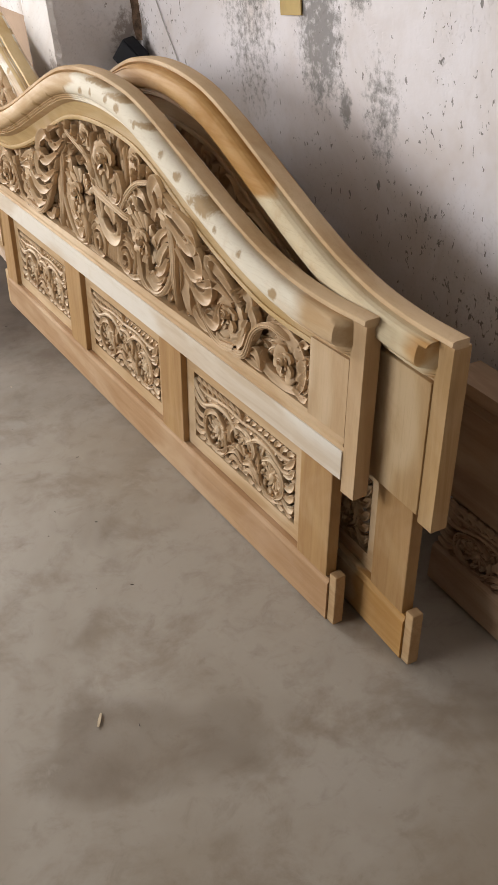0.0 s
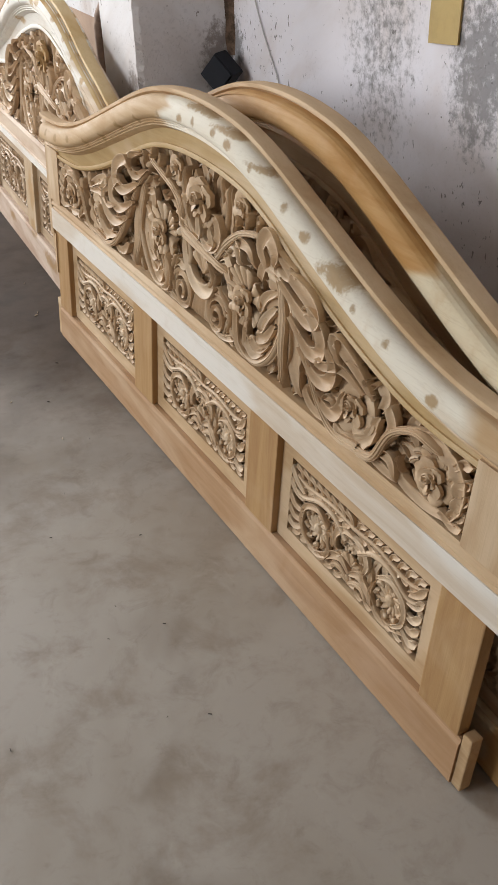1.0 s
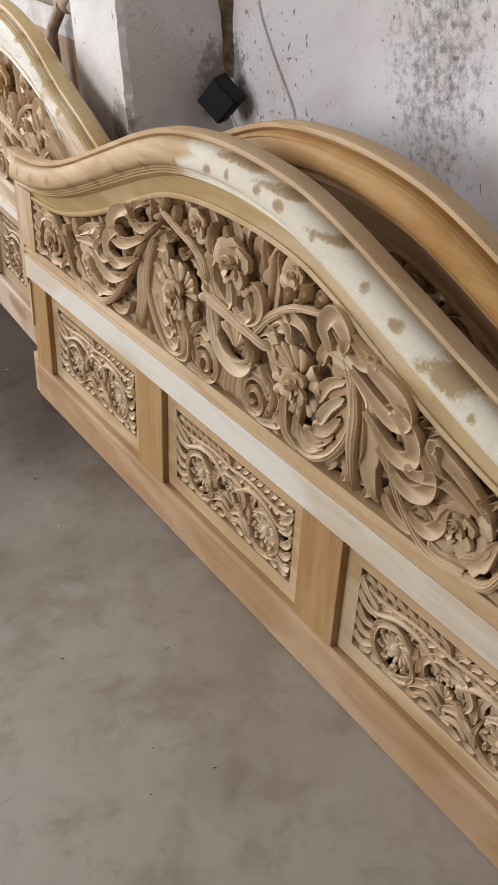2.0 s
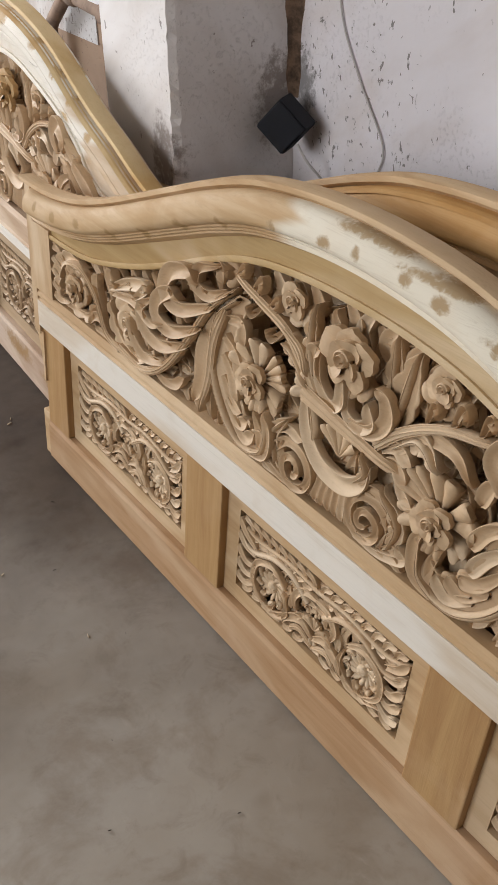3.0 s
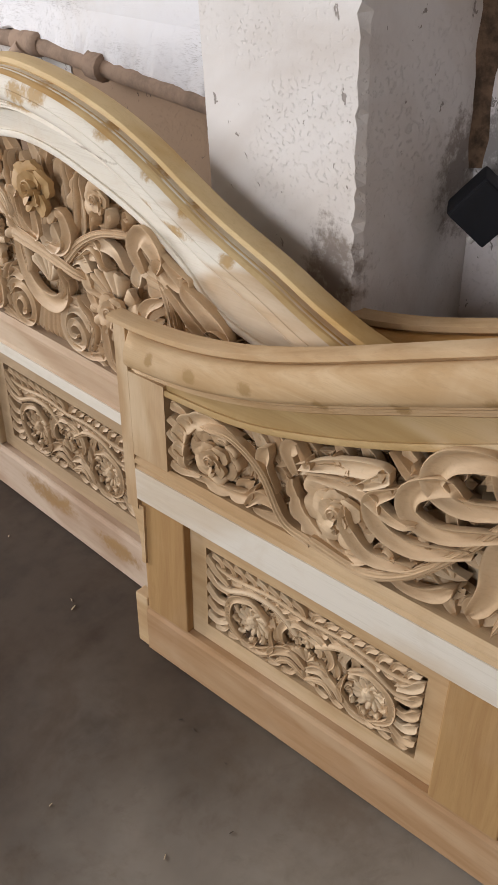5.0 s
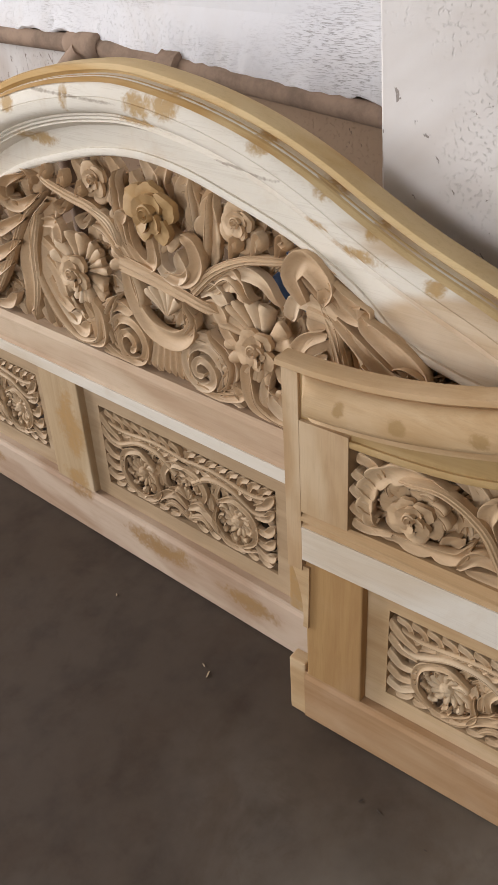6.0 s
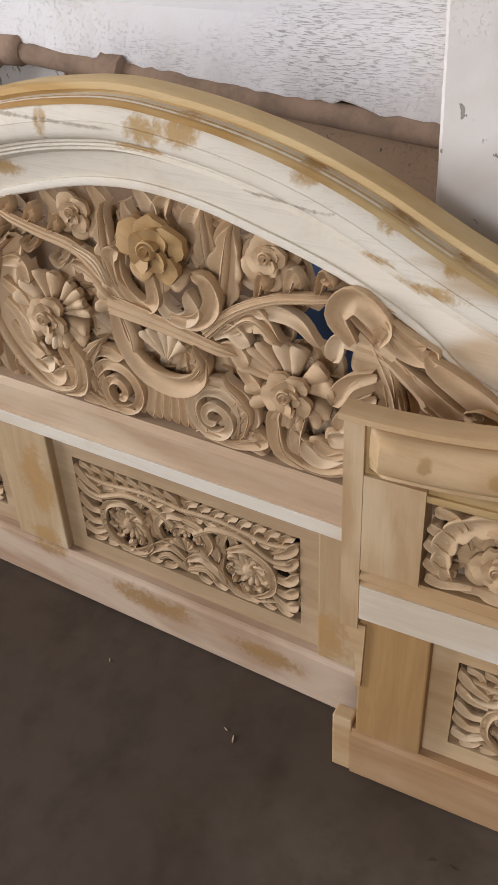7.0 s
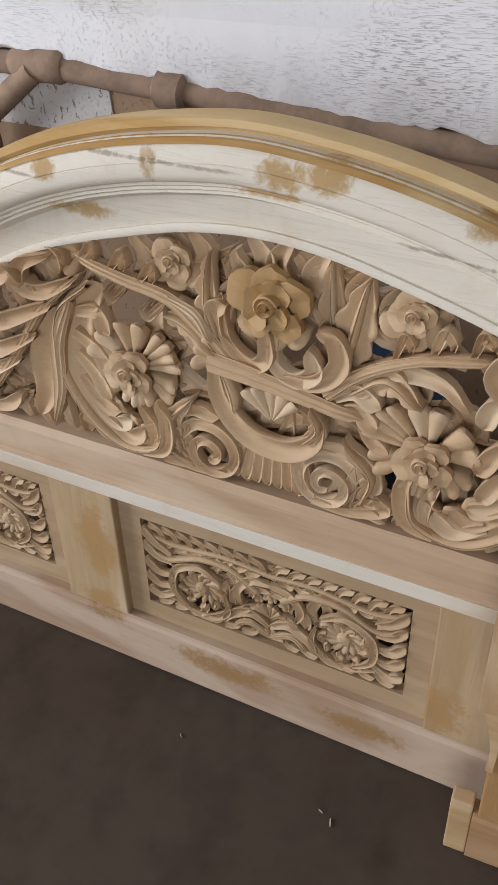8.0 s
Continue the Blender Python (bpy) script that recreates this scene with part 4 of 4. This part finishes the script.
def headboard(at, turn, lean, size, m, label, profile=(OUT, INN), crest_pieces=None, plain_from=9.0, ends=(-0.938, -0.984, 0.938, 0.984)):
    """A bed headboard, its origin at the middle of its foot, front towards -y of its own axes.
    ends: where the moulding and the board end on either side."""
    nose_a, edge_a, nose_b, edge_b = ends
    top_at, open_at = (lambda x: blend(profile[0], abs(x))), (lambda x: blend(profile[1], abs(x)))
    root = new("headboard")
    tagged(root, label, "headboard", group="carved headboards leaning against the wall")
    # arched top rail behind the moulding, pierced by the carving
    rows = []
    n = 80
    for i in range(n + 1):
        x = edge_a + 0.001 + (edge_b - edge_a - 0.002) * i / n
        lo = open_at(x) if abs(x) <= SIDE else 0.58
        hi = top_at(x) - 0.015
        rows.append([(x, 0.0, lo + 0.003), (x, 0.003, lo), (x, 0.026, lo), (x, 0.026, hi), (x, 0.0, hi)])
    part("top_rail", loft(rows), m["frieze"], root, smooth=True)
    # bead along the opening
    rows = []
    for i in range(73):
        x = -SIDE + 2 * SIDE * i / 72
        z = open_at(x)
        rows.append([(x, 0.002, z + 0.004), (x, -0.004, z + 0.003), (x, -0.006, z + 0.008), (x, -0.004, z + 0.013), (x, 0.002, z + 0.013)])
    part("bead", loft(rows), m["frieze"], root, smooth=True)
    part("top_board", arch_sweep(top_at, [(0, 0.016), (0, -0.010), (0.002, -0.014), (0.009, -0.015), (0.012, -0.010), (0.0145, -0.008), (0.0145, 0.016)], edge_a - 0.004, edge_b + 0.004, 90), m["edge"], root, smooth=True)
    if "fillet" in m:
        part("fillet", arch_sweep(top_at, [(0.0147, 0.01), (0.0147, -0.0185), (0.017, -0.0262), (0.0212, -0.0314), (0.0212, 0.01)], nose_a + 0.002, nose_b - 0.002, 90), m["fillet"], root, "amber-stained fillet")
    nose = [(0.0142, 0.03), (0.0142, -0.014), (0.0155, -0.022), (0.019, -0.028), (0.028, -0.033), (0.038, -0.0355), (0.0388, -0.0345), (0.0396, -0.0357), (0.05, -0.036), (0.0565, -0.033), (0.06, -0.027), (0.062, -0.021),
            (0.0645, -0.0225), (0.067, -0.0185), (0.0695, -0.02), (0.072, -0.015), (0.0745, -0.0165), (0.077, -0.011), (0.081, -0.004), (0.083, 0.004), (0.083, 0.03)]
    if "split" not in m:
        nose = [q for q in nose if q != (0.0388, -0.0345)]
    part("moulding", arch_sweep(top_at, nose, nose_a, nose_b, 96, 0.016), m["nose"], root, smooth=True)
    # upper stiles and their end strips
    for s in (-1, 1):
        tip, edge = (nose_b, edge_b) if s > 0 else (nose_a, edge_a)
        seam = tip - 0.004 if s > 0 else -0.9385
        a, b = sorted((s * SIDE, seam - s * 0.0006))
        part("stile", box((a, -0.0066, 0.4488), (b, 0.026, 0.5998), 0.0003), m["stile"], root)
        a, b = sorted((seam, edge))
        part("end_strip", box((a, -0.0064, 0.338), (b, 0.026, 0.672), 0.0006), m["stile"], root)
        a, b = sorted((s * 0.9455, 0.967 if s > 0 else -0.977))
        part("foot_block", box((a, 0.004, 0.0), (b, 0.028, 0.122), 0.003), m["middle"], root)
        if s > 0:
            continue
        # concave bracket beside the lower stile
        bm = bmesh.new()
        rows = []
        for i in range(13):
            t = i / 12
            x = 0.962 - 0.022 * math.sin(math.pi * 0.62 * t) ** 0.8
            z = 0.345 - 0.125 * t
            rows.append([(s * (0.928 + 0.004 * t), -0.004, z), (s * x, -0.004, z), (s * x, 0.04, z), (s * 0.928, 0.04, z)])
        part("bracket", loft(rows, bm=bm), m["bracket"], root, smooth=True)
    # middle rail with its pale strip
    prof = [(0.026, 0.3575), (0.0, 0.3575), (-0.006, 0.3615), (-0.006, m["strip_top"] + 0.001), (-0.002, m["strip_top"] + 0.005), (-0.002, 0.4295), (-0.007, 0.433), (-0.007, 0.438), (-0.003, 0.443), (0.0, 0.4485), (0.026, 0.4485)]
    part("middle_rail", loft([[(x, y, z) for y, z in prof] for x in np.linspace(-0.938, nose_b - 0.0048, 9)]), m["middle"], root)
    part("pale_strip", box((-0.937, -0.0085, 0.362), (nose_b - 0.0052, -0.0025, m["strip_top"]), 0.0012), m["strip"], root, "pale sapwood strip")
    # lower frame
    prof = [(0.027, 0.0), (0.003, 0.0), (0.0, 0.003), (0.0, 0.094), (0.004, 0.1), (0.004, 0.107), (0.027, 0.108)]
    part("bottom_rail", loft([[(x, y, z) for y, z in prof] for x in np.linspace(-0.945, 0.945, 9)]), m["rail"], root)
    for a, b in ((-0.9384, PANELS[0][0]), (PANELS[0][1], PANELS[1][0]), (PANELS[1][1], PANELS[2][0]), (PANELS[2][1], 0.9384)):
        part("lower_stile", box((a, 0.0005, 0.1085), (b, 0.0265, 0.357), 0.003), m["low_stile"], root)
    crest = new("crest_carving")
    crest.parent = root
    crest.location = (0, 0.014, 0)
    centre = lambda me: sum((v.co for v in me.vertices), Vector()) / len(me.vertices)
    roses = [(((c.x - 0.03) ** 2 + (c.z - 0.735) ** 2), k) for k, (name, c) in enumerate((name, centre(me)) for name, me in crest_pieces) if name == "rose" and len(crest_pieces[k][1].vertices) > 60]
    first_rose = min(roses)[1]
    if plain_from < SIDE:
        part("stile_board", box((plain_from, -0.0095, 0.352), (nose_b - 0.0046, 0.0, 0.6), 0.002), m["upright"], root)
        part("backing_board", box((plain_from, 0.001, 0.4492), (SIDE - 0.0005, 0.04, 0.5795), 0.002), m["upright"], root)
    for k, (name, me) in enumerate(crest_pieces):
        if max(v.co.x for v in me.vertices) > plain_from + 0.01:
            continue
        shared(name, me, m["rose"] if name == "rose" and k == first_rose and "rose" in m else m["carve"], crest)
    for a, b in PANELS:
        mid = (a + b) / 2
        bm = bmesh.new()
        for lo, hi in (((a, 0.016, 0.1085), (b, 0.036, 0.143)), ((a, 0.016, 0.315), (b, 0.036, 0.357)), ((a, 0.016, 0.143), (mid - 0.207, 0.036, 0.315)), ((mid + 0.207, 0.016, 0.143), (b, 0.036, 0.315))):
            box(lo, hi, 0.0, bm)
        p = part("panel", bm, m["border"], root, "pierced panel carved with daisies and leaves")
        for name, me in PANEL:
            shared(name, me, m.get("panel_carve", m["carve"]), p).location = (mid, 0.017, 0.229)
    root.matrix_world = pose(*at, -lean, 0, -90 + turn) @ Matrix.Diagonal((size, size, size, 1))
    return root


TAN = dict(strip_top=0.422, low_stile=low_stile_wood, stile=stile_wood, frieze=frieze_wood, nose=mould_wood, edge=frame_wood, upright=upright_wood, strip=pale_wood, rail=rail_wood, carve=carve_tan, bracket=frame_wood, middle=frame_wood, border=frame_wood)
AMBER = dict(fillet=amber_wood, strip_top=0.422, low_stile=low_stile_wood, stile=upright_wood, frieze=frame_wood, nose=amber_wood, edge=frame_wood, upright=upright_wood, strip=pale_wood, rail=amber_wood, carve=carve_tan, bracket=frame_wood, middle=frame_wood, border=frame_wood)
CREAM = dict(fillet=fillet_wood, strip_top=0.385, low_stile=cream_upright, stile=cream_upright, frieze=white_wood, nose=white_wood, edge=edge_wood, upright=cream_upright, strip=pale_wood, split=True, rose=carve_amber, rail=low_rail_wood, middle=pink_wood, panel_carve=carve_dull, border=border_wood, carve=carve_pale, bracket=cream_upright)
headboard((0.925, 2.183, 0.004), 3.6, 4.7, 1.0, TAN, "tan carved wooden headboard with arched moulded top", (OUT, INN), CREST, ends=(-0.932, -0.964, 0.976, 1.008))
headboard((1.059, 2.043, 0.004), -0.6, 3.6, 1.02, AMBER, "carved headboard with amber-stained arch behind another", (OUT, INN), CREST, 0.7, ends=(-0.934, -0.972, 0.962, 0.994))
headboard((0.955, 3.49, 0.004), 0.2, 5.0, 1.07, CREAM, "pale bleached carved headboard with brown filler stains", (STEEP_OUT, STEEP_INN), STEEP_CREST)


# ---- footboard behind the headboards ----
def footboard(at, turn, lean):
    root = tagged(new("footboard"), "low brown carved footboard in shade on the floor", "footboard")
    prof = [(0.05, 0.0), (0.004, 0.0), (0.0, 0.004), (0.0, 0.085), (0.006, 0.092), (0.05, 0.092)]
    part("bottom_rail", loft([[(x, y, z) for y, z in prof] for x in np.linspace(-0.9, 0.9, 5)]), brown_wood, root)
    prof = [(0.05, 0.425), (0.0, 0.425), (-0.008, 0.43), (-0.012, 0.44), (-0.004, 0.447), (-0.004, 0.46), (-0.02, 0.468), (-0.02, 0.486), (0.06, 0.489), (0.06, 0.475)]
    part("top_rail", loft([[(x, y, z) for y, z in prof] for x in np.linspace(-0.92, 0.92, 5)]), brown_wood, root)
    part("face_board", box((-0.9, 0.012, 0.215), (0.9, 0.045, 0.4245), 0.003), brown_wood, root)
    part("backing", box((-0.9, 0.034, 0.0925), (0.9, 0.045, 0.2145)), brown_wood, root)
    for k in range(4):
        band = new("carved_band")
        band.parent = root
        band.matrix_basis = Matrix.Translation((-0.67 + 0.447 * k, 0.004, 0.153)) @ Matrix.Diagonal((1.07, 1, 0.72, 1))
        for name, me in PANEL:
            shared(name, me, carve_brown, band)
    root.matrix_world = pose(*at, -lean, 0, -90 + turn)


footboard((1.235, 0.33, 0.004), 0.0, 6.0)


# ---- pipes along the recess wall ----
def pipework():
    root = tagged(new("water_pipe"), "dusty brown water pipe with coupling and elbow along wall", "pipe")
    x = 1.458
    level = lambda y: 0.79 + 0.07 * (y - 3.36)
    part("pipe", tube([(x, y, level(y)) for y in np.linspace(3.13, 4.10, 30)], 0.02, 12), pipe_mat, root, smooth=True)
    part("coupling", tube([(x, y, level(y)) for y in (3.825, 3.832, 3.84, 3.868, 3.876, 3.883)], lambda t: 0.022 + 0.009 * min(1, 5 * t, 5 - 5 * t), 12), pipe_mat, root, smooth=True)
    part("tee", tube([(x, y, level(4.1)) for y in (4.06, 4.07, 4.08, 4.15, 4.16, 4.17)], lambda t: 0.022 + 0.006 * min(1, 5 * t, 5 - 5 * t), 12), pipe_mat, root, smooth=True)
    part("branch_pipe", tube([(x - 0.012, 4.12 + 0.12 * t, 0.838 - 0.085 * t) for t in np.linspace(0, 1, 8)] + [(x - 0.012, 4.262, 0.72), (x - 0.012, 4.264, 0.3), (x - 0.012, 4.264, 0.0)], 0.021, 12), pipe_mat, root, smooth=True)
    part("pipe", tube([(x, y, level(4.1)) for y in np.linspace(4.17, 5.2, 10)], 0.02, 12), pipe_mat, root, smooth=True)


pipework()


def torn_edge():
    """The broken lower edge of the plaster over the pipe."""
    rnd = random.Random(8)
    rows = []
    z = 0.79
    for i in range(160):
        y = 3.128 + 3.0 * i / 159
        z += rnd.uniform(-0.008, 0.008) + 0.25 * (0.803 + 0.068 * (min(y, 4.2) - 3.36) - z)
        rows.append([(1.4745, y, 0.93), (1.466 + rnd.uniform(-0.001, 0.001), y, 0.90), (1.449 + rnd.uniform(-0.003, 0.003), y, z + 0.006), (1.453, y, z), (1.4745, y, z - 0.002)])
    return tagged(link("plaster_edge", loft(rows), rough_wall_mat, smooth=True), "broken white plaster edge above the pipe", "plaster", kind="structure")


torn_edge()


# ---- black box, cables and card on the wall ----
def black_box():
    root = tagged(new("junction_box"), "black plastic electrical box fixed in the corner", "electrical box")
    part("case", box((-0.035, -0.05, -0.05), (0.035, 0.05, 0.05), 0.008), black_mat, root, smooth=True)
    part("lid", box((-0.042, -0.046, -0.046), (-0.0355, 0.046, 0.046), 0.003), black_mat, root)
    part("gland", tube([(0, -0.03, -0.049), (0, -0.03, -0.066)], 0.009, 10), wire_mat, root)
    root.matrix_world = pose(1.315, 2.79, 0.812, 42, 0, 32) @ Matrix.Diagonal((0.74, 0.74, 0.74, 1))


black_box()


def cable(points, r, label):
    pts = [Vector(p) for p in points]
    fine = []
    for i in range(len(pts) - 1):
        a, b, c, d = pts[max(i - 1, 0)], pts[i], pts[i + 1], pts[min(i + 2, len(pts) - 1)]
        for k in range(6):
            t = k / 6
            fine.append(0.5 * (2 * b + (c - a) * t + (2 * a - 5 * b + 4 * c - d) * t * t + (3 * b - a - 3 * c + d) * t**3))
    return tagged(link("cable", tube(fine + [pts[-1]], r, 6), wire_mat, smooth=True), label, "cable")


cable([(1.371, 2.72, 1.6), (1.371, 2.718, 1.2), (1.371, 2.716, 1.025), (1.371, 2.655, 0.915), (1.371, 2.58, 0.82), (1.371, 2.585, 0.77), (1.371, 2.617, 0.726), (1.371, 2.64, 0.5), (1.371, 2.64, 0.0)], 0.0017,
      "thin grey cable hanging down the wall")
cable([(1.318, 2.757, 0.782), (1.33, 2.74, 0.75), (1.365, 2.72, 0.70), (1.371, 2.71, 0.65), (1.371, 2.71, 0.3), (1.371, 2.71, 0.0)], 0.0026, "pale cable leaving the black box")

bm = bmesh.new()
rows = []
for i in range(8):
    z = 1.004 + 0.3 * i / 7
    rows.append([(1.369 - 0.001 * (i % 2), 1.99, z - 0.008), (1.369, 1.905, z), (1.373, 1.905, z), (1.373, 1.99, z - 0.008)])
tagged(link("card", loft(rows), card_mat), "yellow card strip hanging on the wall", "card")


# ---- stained corner and blue sheet ----
def corner_stain():
    rnd = random.Random(3)
    rows = []
    for i in range(50):
        z = 0.84 + 2.1 * i / 49
        a = 0.016 + 0.017 * min(1, max(0, (z - 0.88) / 0.12)) + 0.006 * math.sin(23 * z) + rnd.uniform(-0.006, 0.006)
        rows.append([(1.377, 2.849 - a, z), (1.371 + rnd.uniform(-0.002, 0.002), 2.849 - a * 0.5, z), (1.375 - a * 0.5, 2.846 + rnd.uniform(-0.002, 0.002), z), (1.375 - a, 2.852, z), (1.377, 2.852, z)])
    return tagged(link("corner_crack", loft(rows), mortar_mat, smooth=True), "brown broken mortar filling the wall corner", "mortar", kind="structure")


corner_stain()


def blue_sheet():
    rnd = random.Random(6)
    rows = []
    for i in range(15):
        z = 0.0 + 0.66 * i / 14
        row = []
        for k in range(20):
            a = math.tau * k / 20
            r = 1 + 0.12 * math.sin(3 * a + 4 * z) + rnd.uniform(-0.06, 0.06)
            f = (1 - (i / 14) ** 4) ** 0.5 + 0.03
            row.append((1.3 + 0.08 * r * f * math.cos(a), 3.41 + 0.1 * r * f * math.sin(a), z))
        rows.append(row)
    return tagged(link("plastic_sack", loft(rows), blue_mat, smooth=True), "crumpled blue plastic sack standing behind the headboard", "sack")


blue_sheet()


# ---- litter on the floor ----
def shaving(x, y, turn, size, mat, name, label):
    rows = []
    for i in range(7):
        t = i / 6 - 0.5
        w = 0.09 * size * (1.1 - abs(t))
        rows.append([(t * size, -w, 0.0005), (t * size, w, 0.0005), (t * size, w, 0.002 + 0.06 * size * (0.25 - t * t)), (t * size, -w, 0.002 + 0.06 * size * (0.25 - t * t))])
    ob = link(name, loft(rows), mat)
    ob.matrix_world = pose(x, y, 0.0005, 0, 0, turn)
    return tagged(ob, label, "litter", group="litter on the floor")


for x, y, turn, size in ((0.50, 1.25, 60, 0.03), (0.83, 3.32, 20, 0.013), (0.84, 3.34, 70, 0.008), (0.62, 2.8, 30, 0.008), (0.7, 2.55, 80, 0.01), (0.55, 3.0, 10, 0.006), (0.86, 3.6, 45, 0.007)):
    shaving(x, y, turn, size, chip_mat, "wood_shaving", "small pale wood shaving lying on the cement")
for i in range(22):
    shaving(random.uniform(0.3, 0.85), random.uniform(1.0, 3.0), random.uniform(0, 180), random.uniform(0.003, 0.008), dirt_mat, "dirt_crumb", "dark crumb of dirt on the cement")
